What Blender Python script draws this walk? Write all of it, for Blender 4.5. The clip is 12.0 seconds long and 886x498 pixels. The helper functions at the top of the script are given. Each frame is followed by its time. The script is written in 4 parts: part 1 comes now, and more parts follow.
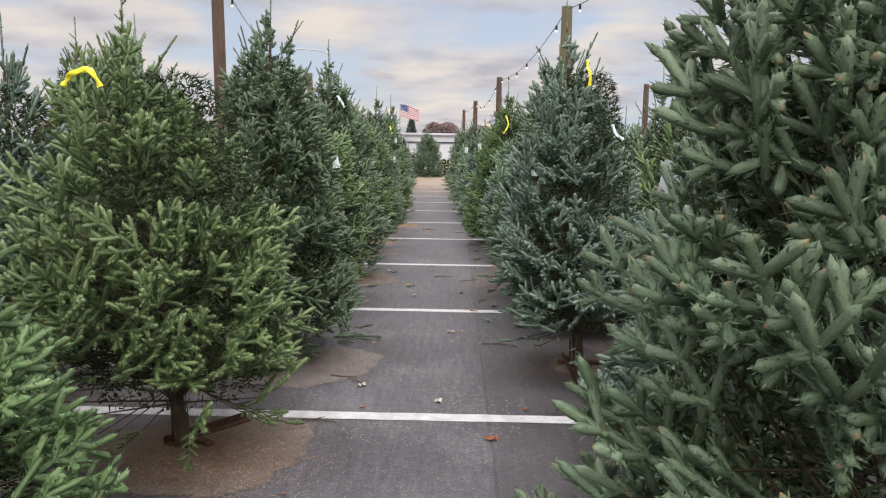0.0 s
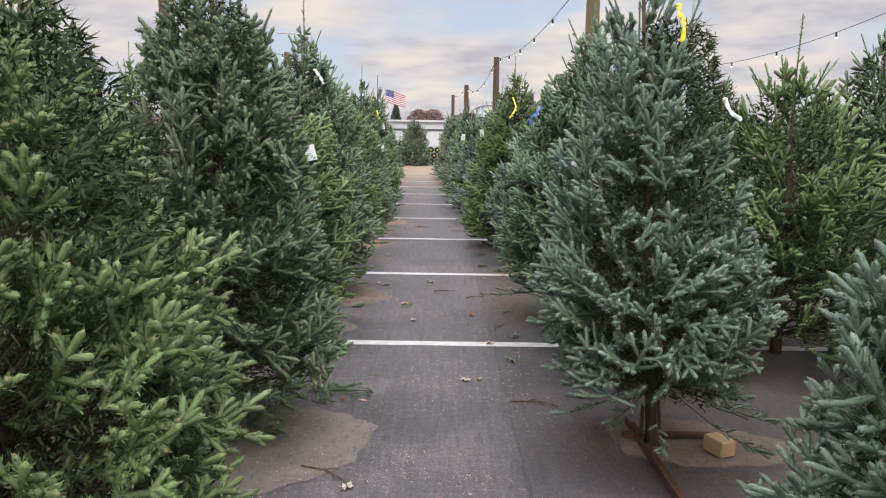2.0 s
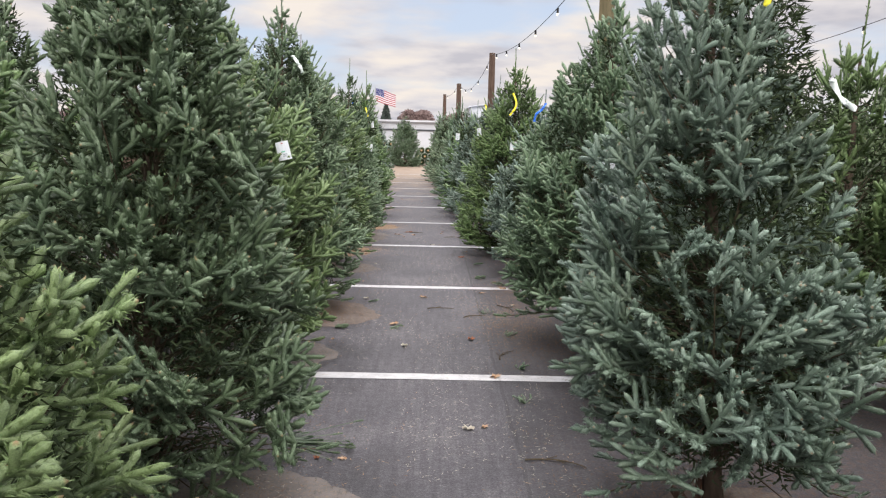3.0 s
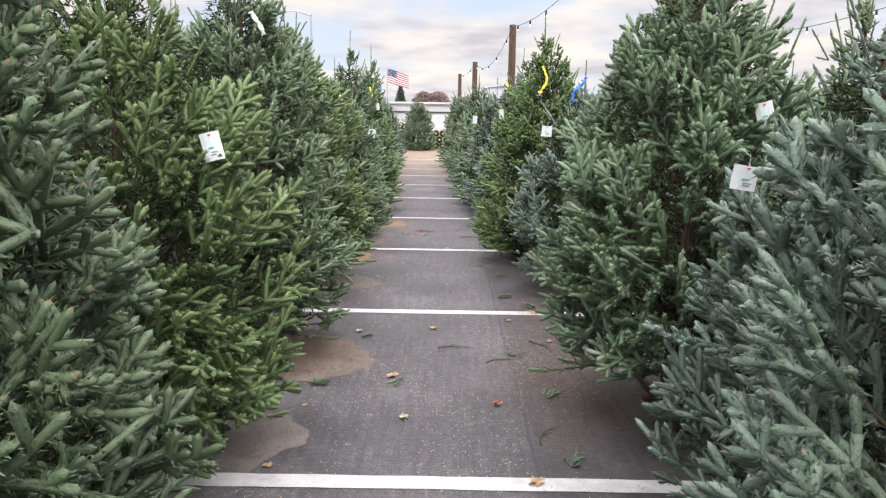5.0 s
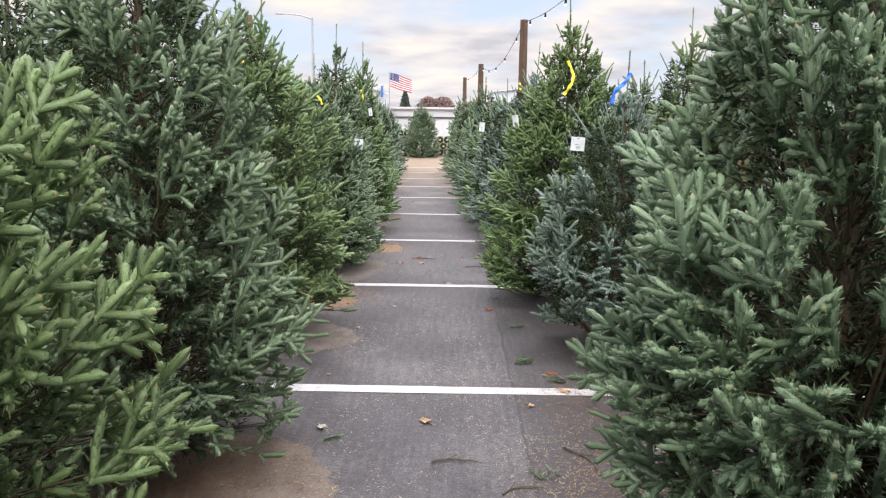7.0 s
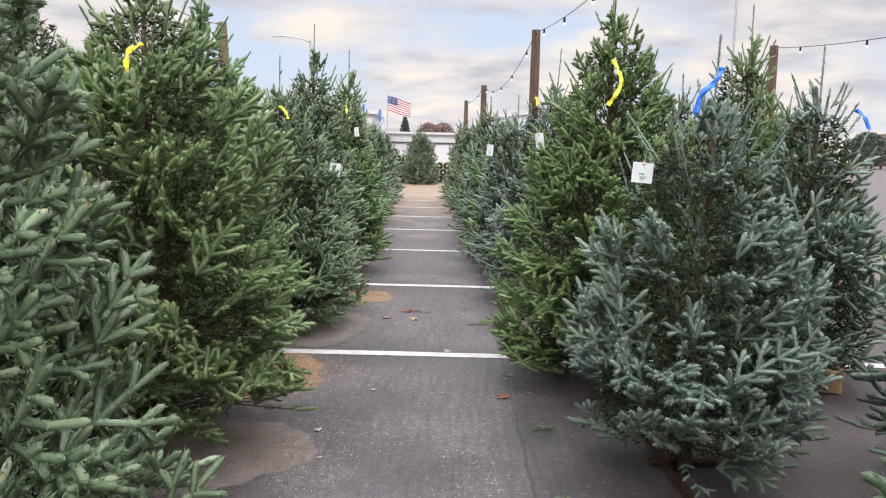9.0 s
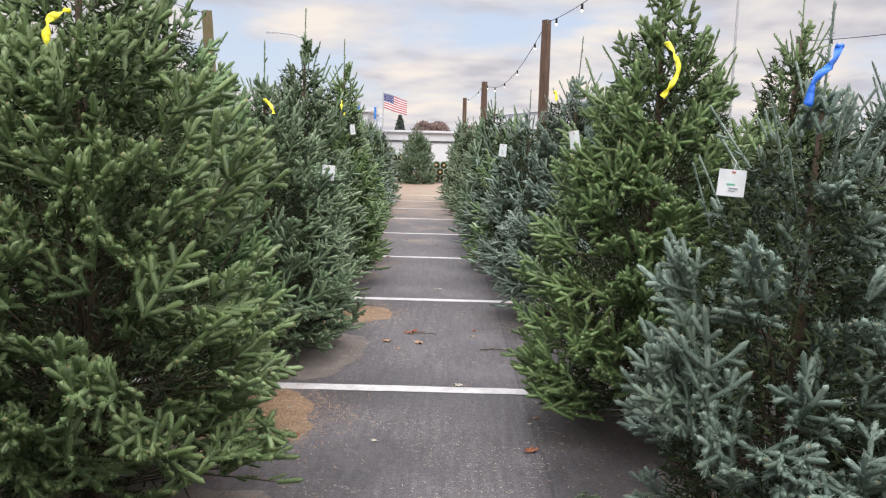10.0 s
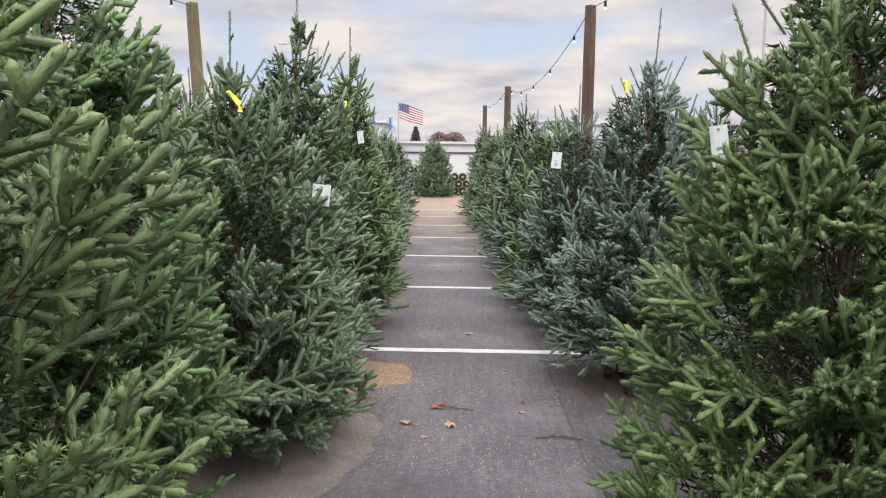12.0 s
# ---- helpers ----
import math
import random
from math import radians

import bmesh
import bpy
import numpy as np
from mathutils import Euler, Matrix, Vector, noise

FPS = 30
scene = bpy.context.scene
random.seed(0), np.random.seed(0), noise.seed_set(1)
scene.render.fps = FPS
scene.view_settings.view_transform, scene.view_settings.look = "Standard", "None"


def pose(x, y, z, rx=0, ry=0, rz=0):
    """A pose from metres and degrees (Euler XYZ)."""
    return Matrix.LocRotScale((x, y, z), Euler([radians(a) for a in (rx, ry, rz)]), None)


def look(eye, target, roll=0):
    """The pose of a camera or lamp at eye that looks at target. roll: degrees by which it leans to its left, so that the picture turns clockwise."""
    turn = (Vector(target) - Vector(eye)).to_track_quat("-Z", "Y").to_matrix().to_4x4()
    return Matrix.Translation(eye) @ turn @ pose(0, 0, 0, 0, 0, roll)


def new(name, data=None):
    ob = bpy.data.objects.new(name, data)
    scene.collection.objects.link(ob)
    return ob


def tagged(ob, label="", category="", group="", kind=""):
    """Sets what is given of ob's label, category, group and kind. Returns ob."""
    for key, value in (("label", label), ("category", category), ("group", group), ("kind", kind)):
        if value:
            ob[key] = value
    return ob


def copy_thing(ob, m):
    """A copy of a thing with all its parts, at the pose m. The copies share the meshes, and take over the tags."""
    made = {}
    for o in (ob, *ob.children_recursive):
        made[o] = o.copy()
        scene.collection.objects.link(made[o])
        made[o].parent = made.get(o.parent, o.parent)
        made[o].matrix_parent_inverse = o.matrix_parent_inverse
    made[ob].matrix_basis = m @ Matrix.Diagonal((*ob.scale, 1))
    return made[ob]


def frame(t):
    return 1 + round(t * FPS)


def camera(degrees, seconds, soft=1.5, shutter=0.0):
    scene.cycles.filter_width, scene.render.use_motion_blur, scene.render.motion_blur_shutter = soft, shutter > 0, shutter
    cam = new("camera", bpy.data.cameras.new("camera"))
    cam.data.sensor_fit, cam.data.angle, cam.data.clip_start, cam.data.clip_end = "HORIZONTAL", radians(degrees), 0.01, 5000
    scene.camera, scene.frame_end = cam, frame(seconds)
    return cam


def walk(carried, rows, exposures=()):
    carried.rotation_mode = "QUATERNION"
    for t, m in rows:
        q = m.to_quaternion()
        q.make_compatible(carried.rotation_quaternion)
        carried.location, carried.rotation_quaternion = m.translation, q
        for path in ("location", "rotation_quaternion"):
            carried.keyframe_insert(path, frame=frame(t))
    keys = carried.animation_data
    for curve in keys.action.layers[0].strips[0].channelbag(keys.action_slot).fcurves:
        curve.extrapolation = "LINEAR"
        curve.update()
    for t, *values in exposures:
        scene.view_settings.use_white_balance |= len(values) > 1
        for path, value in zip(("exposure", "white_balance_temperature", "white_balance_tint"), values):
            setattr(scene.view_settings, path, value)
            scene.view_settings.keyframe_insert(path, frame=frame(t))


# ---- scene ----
cam = camera(60.0, 12.0, soft=1.2)
PATH = [
    (0, (0.283, 0.04, 1.428), (0.251, 2.023, 1.17), 0.9),
    (0.5, (0.249, 0.421, 1.42), (0.214, 2.403, 1.157), 1.0),
    (1, (0.19, 0.79, 1.431), (0.167, 2.771, 1.157), 1.0),
    (1.5, (0.112, 1.178, 1.423), (0.107, 3.158, 1.14), 1.0),
    (2, (0.095, 1.58, 1.418), (0.104, 3.559, 1.129), 0.9),
    (2.5, (0.065, 1.992, 1.402), (0.096, 3.972, 1.118), 1.1),
    (3, (0.051, 2.386, 1.392), (0.088, 4.365, 1.106), 1.4),
    (4.8, (0.084, 3.771, 1.404), (0.081, 5.744, 1.075), 1.0),
    (5, (0.081, 3.922, 1.409), (0.077, 5.895, 1.077), 0.9),
    (5.5, (0.058, 4.29, 1.427), (0.052, 6.262, 1.098), 0.7),
    (6, (0.079, 4.659, 1.437), (0.07, 6.632, 1.108), 0.5),
    (6.5, (0.091, 5.043, 1.425), (0.088, 7.017, 1.1), 0.7),
    (7, (0.114, 5.436, 1.435), (0.096, 7.41, 1.116), 0.8),
    (7.5, (0.157, 5.831, 1.442), (0.128, 7.808, 1.139), 1.0),
    (7.7, (0.181, 5.984, 1.426), (0.141, 7.963, 1.138), 0.8),
    (9.3, (0.053, 7.285, 1.399), (0.051, 9.269, 1.147), 1.6),
    (9.5, (0.017, 7.442, 1.418), (0.024, 9.425, 1.16), 1.7),
    (10, (-0.007, 7.823, 1.41), (-0.009, 9.807, 1.154), 1.5),
    (10.5, (-0.035, 8.198, 1.419), (-0.041, 10.181, 1.16), 1.2),
    (11, (-0.08, 8.583, 1.419), (-0.091, 10.567, 1.164), 1.0),
    (11.5, (-0.105, 8.971, 1.408), (-0.133, 10.956, 1.164), 0.8),
    (12, (-0.129, 9.35, 1.407), (-0.175, 11.336, 1.179), 0.7),
]
walk(cam, [(t, look(eye, target, roll)) for t, eye, target, roll in PATH],
     [(0, 0.26), (2.5, 0.38), (5.0, 0.66), (7.5, 0.66), (9.5, 0.50), (12, 0.42)])

# ---- world, sun, exposure ----
SUN_ELEVATION, SUN_AZIMUTH = 36.0, 178.0


def make_world():
    world = bpy.data.worlds.new("overcast_sky")
    world.use_nodes = True
    scene.world = world
    nt = world.node_tree
    nt.nodes.clear()
    N = nt.nodes.new
    L = nt.links.new
    out, bg = N("ShaderNodeOutputWorld"), N("ShaderNodeBackground")
    sky = N("ShaderNodeTexSky")
    sky.sky_type, sky.sun_disc = "NISHITA", False
    sky.sun_elevation, sky.sun_rotation = radians(SUN_ELEVATION), radians(SUN_AZIMUTH)
    sky.air_density, sky.dust_density = 1.0, 1.5
    dim = N("ShaderNodeVectorMath")
    dim.operation = "SCALE"
    dim.inputs["Scale"].default_value = 0.10
    L(sky.outputs[0], dim.inputs[0])
    coord, sep = N("ShaderNodeTexCoord"), N("ShaderNodeSeparateXYZ")
    L(coord.outputs["Generated"], sep.inputs[0])
    # the cloud deck: noise on a flat layer overhead, squeezed towards the horizon
    flat = N("ShaderNodeVectorMath")
    flat.operation = "DIVIDE"
    low = N("ShaderNodeMath")
    low.operation = "ADD"
    low.inputs[1].default_value = 0.16
    up = N("ShaderNodeMath")
    up.operation = "MAXIMUM"
    up.inputs[1].default_value = 0.0
    L(sep.outputs[2], up.inputs[0])
    L(up.outputs[0], low.inputs[0])
    comb = N("ShaderNodeCombineXYZ")
    for i in range(3):
        L(low.outputs[0], comb.inputs[i])
    L(coord.outputs["Generated"], flat.inputs[0])
    L(comb.outputs[0], flat.inputs[1])
    big, fine = N("ShaderNodeTexNoise"), N("ShaderNodeTexNoise")
    big.inputs["Scale"].default_value, big.inputs["Detail"].default_value = 1.25, 7.0
    big.inputs["Roughness"].default_value = 0.5
    fine.inputs["Scale"].default_value, fine.inputs["Detail"].default_value = 2.6, 8.0
    L(flat.outputs[0], big.inputs["Vector"])
    L(flat.outputs[0], fine.inputs["Vector"])
    cover = N("ShaderNodeMapRange")
    cover.inputs["From Min"].default_value, cover.inputs["From Max"].default_value = 0.36, 0.56
    cover.interpolation_type = "SMOOTHSTEP"
    L(big.outputs[0], cover.inputs["Value"])
    # cloud colour: lilac grey undersides to cream tops
    ramp = N("ShaderNodeValToRGB")
    e = ramp.color_ramp.elements
    e[0].position, e[0].color = 0.36, (0.53, 0.515, 0.56, 1)
    e[1].position, e[1].color = 0.66, (0.84, 0.765, 0.70, 1)
    m = e.new(0.5)
    m.color = (0.69, 0.655, 0.665, 1)
    L(fine.outputs[0], ramp.inputs[0])
    # an overcast dome is brighter overhead than at the horizon
    dome = N("ShaderNodeMapRange")
    dome.inputs["From Min"].default_value, dome.inputs["From Max"].default_value = 0.30, 1.0
    dome.inputs["To Min"].default_value, dome.inputs["To Max"].default_value = 0.82, 6.0
    L(sep.outputs[2], dome.inputs["Value"])
    lit = N("ShaderNodeVectorMath")
    lit.operation = "SCALE"
    L(ramp.outputs[0], lit.inputs[0])
    L(dome.outputs[0], lit.inputs["Scale"])
    blue = N("ShaderNodeMix")
    blue.data_type = "RGBA"
    blue.inputs["B"].default_value = (0.47, 0.52, 0.64, 1)
    blue.inputs["Factor"].default_value = 0.75
    L(dim.outputs[0], blue.inputs["A"])
    mix = N("ShaderNodeMix")
    mix.data_type = "RGBA"
    L(cover.outputs[0], mix.inputs["Factor"])
    L(blue.outputs["Result"], mix.inputs["A"])
    L(lit.outputs[0], mix.inputs["B"])
    L(mix.outputs["Result"], bg.inputs[0])
    bg.inputs[1].default_value = 1.0
    L(bg.outputs[0], out.inputs[0])


make_world()
sun = new("sun", bpy.data.lights.new("sun", "SUN"))
sun.data.energy, sun.data.angle, sun.data.color = 1.35, radians(25), (1.0, 0.95, 0.88)
sun.rotation_euler = (radians(90 - SUN_ELEVATION), 0, radians(180 - SUN_AZIMUTH))

# ---- materials ----


def material(name, colour, rough=0.7, spec=0.4, metal=0.0):
    mat = bpy.data.materials.new(name)
    mat.use_nodes = True
    b = mat.node_tree.nodes["Principled BSDF"]
    b.inputs["Base Color"].default_value = (*colour, 1)
    b.inputs["Roughness"].default_value = rough
    b.inputs["Specular IOR Level"].default_value = spec
    b.inputs["Metallic"].default_value = metal
    return mat, mat.node_tree, b


def noise_node(nt, scale, detail=6.0, rough=0.55, vector=None, stretch=None):
    n = nt.nodes.new("ShaderNodeTexNoise")
    n.inputs["Scale"].default_value, n.inputs["Detail"].default_value = scale, detail
    n.inputs["Roughness"].default_value = rough
    if vector is None:
        vector = nt.nodes.new("ShaderNodeTexCoord").outputs["Object"]
    if stretch:
        mp = nt.nodes.new("ShaderNodeMapping")
        mp.inputs["Scale"].default_value = stretch
        nt.links.new(vector, mp.inputs[0])
        vector = mp.outputs[0]
    nt.links.new(vector, n.inputs["Vector"])
    return n.outputs[0]


def ramp_node(nt, value, *stops):
    r = nt.nodes.new("ShaderNodeValToRGB")
    e = r.color_ramp.elements
    e[0].position, e[0].color = stops[0][0], (*stops[0][1], 1)
    e[1].position, e[1].color = stops[-1][0], (*stops[-1][1], 1)
    for p, c in stops[1:-1]:
        k = e.new(p)
        k.color = (*c, 1)
    nt.links.new(value, r.inputs[0])
    return r.outputs[0]


def range_node(nt, value, a, b, lo=0.0, hi=1.0):
    r = nt.nodes.new("ShaderNodeMapRange")
    for k, v in (("From Min", a), ("From Max", b), ("To Min", lo), ("To Max", hi)):
        r.inputs[k].default_value = v
    nt.links.new(value, r.inputs["Value"])
    return r.outputs[0]


def mix_node(nt, fac, a, b, mode="MIX"):
    m = nt.nodes.new("ShaderNodeMix")
    m.data_type, m.blend_type = "RGBA", mode
    for key, v in (("Factor", fac), ("A", a), ("B", b)):
        if isinstance(v, (int, float)):
            m.inputs[key].default_value = v
        elif isinstance(v, tuple):
            m.inputs[key].default_value = (*v, 1)
        else:
            nt.links.new(v, m.inputs[key])
    return m.outputs["Result"]


def math_node(nt, op, a, b=0.0):
    m = nt.nodes.new("ShaderNodeMath")
    m.operation = op
    for i, v in enumerate((a, b)):
        if isinstance(v, (int, float)):
            m.inputs[i].default_value = v
        else:
            nt.links.new(v, m.inputs[i])
    return m.outputs[0]


def bump_node(nt, b, height, strength=0.4, distance=0.01):
    n = nt.nodes.new("ShaderNodeBump")
    n.inputs["Strength"].default_value, n.inputs["Distance"].default_value = strength, distance
    nt.links.new(height, n.inputs["Height"])
    nt.links.new(n.outputs[0], b.inputs["Normal"])


def speckled(name, dark, light, scale=12.0, rough=0.75, spec=0.3, metal=0.0, stretch=None, bump=0.3):
    """A plain material with coarse and fine variation between two colours."""
    mat, nt, b = material(name, dark, rough, spec, metal)
    n1 = noise_node(nt, scale, 8.0, 0.6, stretch=stretch)
    n2 = noise_node(nt, scale * 0.18, 4.0)
    v = math_node(nt, "ADD", math_node(nt, "MULTIPLY", n1, 0.6), math_node(nt, "MULTIPLY", n2, 0.4))
    nt.links.new(ramp_node(nt, v, (0.34, dark), (0.66, light)), b.inputs["Base Color"])
    if bump:
        bump_node(nt, b, n1, bump, 0.004)
    return mat


def needle_material(name, old, young, pale, gloss=0.42):
    """Fir needles: deep green, lighter on young shoots, with some pale undersides."""
    mat, nt, b = material(name, old, gloss, 0.55)
    age = nt.nodes.new("ShaderNodeAttribute")
    age.attribute_name = "growth"
    geo = nt.nodes.new("ShaderNodeNewGeometry")
    info = nt.nodes.new("ShaderNodeObjectInfo")
    c = mix_node(nt, age.outputs["Fac"], old, young)
    c = mix_node(nt, range_node(nt, geo.outputs["Random Per Island"], 0.62, 1.0, 0.0, 0.40), c, pale)
    grain = noise_node(nt, 300.0, 3.0, 0.7)
    c = mix_node(nt, range_node(nt, grain, 0.50, 0.66, 0.0, 0.32), c, pale)
    c = mix_node(nt, range_node(nt, grain, 0.48, 0.34, 0.0, 0.5), c, (old[0] * 0.45, old[1] * 0.45, old[2] * 0.45))
    patch = noise_node(nt, 4.0, 3.0)
    c = mix_node(nt, range_node(nt, patch, 0.35, 0.7, 0.0, 0.45), c, (old[0] * 1.25, old[1] * 1.05, old[2] * 0.6))
    bud = nt.nodes.new("ShaderNodeAttribute")
    bud.attribute_name = "bud"
    c = mix_node(nt, range_node(nt, bud.outputs["Fac"], 0.35, 0.9, 0.0, 0.8), c, (0.26, 0.15, 0.065))
    hsv = nt.nodes.new("ShaderNodeHueSaturation")
    nt.links.new(range_node(nt, info.outputs["Random"], 0, 1, 0.485, 0.515), hsv.inputs["Hue"])
    nt.links.new(range_node(nt, geo.outputs["Random Per Island"], 0, 1, 0.76, 1.30), hsv.inputs["Value"])
    nt.links.new(c, hsv.inputs["Color"])
    nt.links.new(hsv.outputs[0], b.inputs["Base Color"])
    bump_node(nt, b, grain, 0.7, 0.004)
    return mat


NEEDLES = {
    "green": needle_material("needles_green", (0.050, 0.098, 0.038), (0.205, 0.322, 0.122), (0.28, 0.36, 0.20)),
    "deep": needle_material("needles_deep", (0.056, 0.098, 0.054), (0.210, 0.306, 0.178), (0.31, 0.38, 0.28)),
    "blue": needle_material("needles_blue", (0.058, 0.098, 0.072), (0.218, 0.308, 0.255), (0.34, 0.415, 0.37)),
    "dark": needle_material("needles_dark", (0.042, 0.076, 0.040), (0.165, 0.245, 0.140), (0.25, 0.31, 0.22)),
    "bright": needle_material("needles_bright", (0.050, 0.094, 0.030), (0.178, 0.296, 0.108), (0.25, 0.345, 0.18)),
}
# needle colour with the shade deep in the crowns put in; bales use it too
INNER = speckled("needles_shaded", (0.020, 0.034, 0.015), (0.052, 0.070, 0.032), 14.0, 0.8, 0.2, bump=0)
BARK = speckled("fir_bark", (0.042, 0.031, 0.024), (0.125, 0.092, 0.068), 30.0, 0.9, 0.2, stretch=(1, 1, 0.3), bump=0.8)
TWIG = speckled("twig_bark", (0.060, 0.046, 0.030), (0.13, 0.105, 0.070), 40.0, 0.85, 0.2)
CUT_WOOD = speckled("cut_wood", (0.42, 0.24, 0.12), (0.62, 0.42, 0.25), 25.0, 0.8, 0.2)
BLOCK_WOOD = speckled("sawn_lumber", (0.40, 0.27, 0.15), (0.60, 0.45, 0.28), 14.0, 0.8, 0.2, stretch=(1, 0.2, 1))
POST_WOOD = speckled("weathered_post", (0.075, 0.046, 0.034), (0.17, 0.115, 0.088), 18.0, 0.85, 0.2, stretch=(4, 4, 0.25), bump=0.6)
POST_GREEN = speckled("treated_post", (0.12, 0.10, 0.055), (0.22, 0.185, 0.11), 18.0, 0.85, 0.2, stretch=(4, 4, 0.25), bump=0.6)
RUST = speckled("rusty_steel", (0.040, 0.022, 0.016), (0.14, 0.068, 0.042), 35.0, 0.8, 0.3, 0.2, bump=0.5)
PAPER = speckled("tag_paper", (0.60, 0.64, 0.68), (0.72, 0.75, 0.78), 20.0, 0.6, 0.3, bump=0.05)
INK = material("tag_ink", (0.22, 0.26, 0.30), 0.7)[0]
GREEN_INK = material("green_ink", (0.10, 0.45, 0.28), 0.7)[0]
RED_INK = material("red_ink", (0.42, 0.12, 0.09), 0.7)[0]
YELLOW = speckled("yellow_ribbon", (0.80, 0.72, 0.02), (0.92, 0.86, 0.06), 18.0, 0.4, 0.5, bump=0.1)
BLUE_RIBBON = speckled("blue_ribbon", (0.01, 0.11, 0.62), (0.03, 0.20, 0.80), 18.0, 0.4, 0.5, bump=0.1)
WHITE_RIBBON = speckled("white_ribbon", (0.62, 0.72, 0.70), (0.80, 0.86, 0.84), 18.0, 0.4, 0.5, bump=0.1)
CABLE = material("cable_rubber", (0.012, 0.012, 0.012), 0.6)[0]
GALVANISED = speckled("galvanised_steel", (0.36, 0.37, 0.39), (0.48, 0.49, 0.51), 6.0, 0.5, 0.5, 0.6, bump=0.05)
WHITE_SHEET = speckled("white_sheeting", (0.50, 0.52, 0.56), (0.64, 0.66, 0.70), 0.8, 0.6, 0.4, bump=0.1)
GREY_SHEET = speckled("grey_sheeting", (0.36, 0.37, 0.38), (0.50, 0.51, 0.52), 0.8, 0.6, 0.4, bump=0.1)
DARK_TRIM = material("dark_trim", (0.05, 0.055, 0.065), 0.5)[0]
NETTING = speckled("tree_netting", (0.30, 0.36, 0.30), (0.55, 0.60, 0.52), 60.0, 0.6, 0.4)
# reddish-brown bark, paled in the colour for the haze of distance
BARE_WOODS = speckled("bare_trees_hazed", (0.17, 0.125, 0.12), (0.32, 0.235, 0.22), 3.0, 0.9, 0.1)
FAR_CONIFER = speckled("far_conifer", (0.06, 0.08, 0.07), (0.11, 0.13, 0.11), 3.0, 0.9, 0.1)
DRY_LEAF = speckled("dry_leaf", (0.30, 0.18, 0.105), (0.52, 0.38, 0.26), 30.0, 0.8, 0.2)
RED_LEAF = speckled("red_leaf", (0.20, 0.065, 0.04), (0.36, 0.16, 0.085), 30.0, 0.8, 0.2)
BROWN_NEEDLE = speckled("brown_needles", (0.13, 0.08, 0.05), (0.28, 0.18, 0.11), 30.0, 0.85, 0.2, bump=0)
GREY_LEAF = speckled("grey_leaf", (0.30, 0.27, 0.22), (0.58, 0.55, 0.46), 30.0, 0.8, 0.2)
FLAG_RED = speckled("flag_red", (0.36, 0.07, 0.09), (0.46, 0.11, 0.13), 6.0, 0.8, 0.2, bump=0.1)
FLAG_WHITE = speckled("flag_white", (0.72, 0.70, 0.72), (0.82, 0.80, 0.80), 6.0, 0.8, 0.2, bump=0.1)
FLAG_BLUE = speckled("flag_blue", (0.045, 0.055, 0.17), (0.07, 0.08, 0.24), 6.0, 0.8, 0.2, bump=0.1)
BANNER = speckled("blue_banner", (0.03, 0.14, 0.50), (0.06, 0.24, 0.65), 6.0, 0.7, 0.2, bump=0.1)

bulb_mat, bulb_nt, bulb_b = material("lit_bulb", (1.0, 0.9, 0.75), 0.2)
bulb_b.inputs["Emission Color"].default_value = (1.0, 0.86, 0.62, 1)
bulb_b.inputs["Emission Strength"].default_value = 1.0


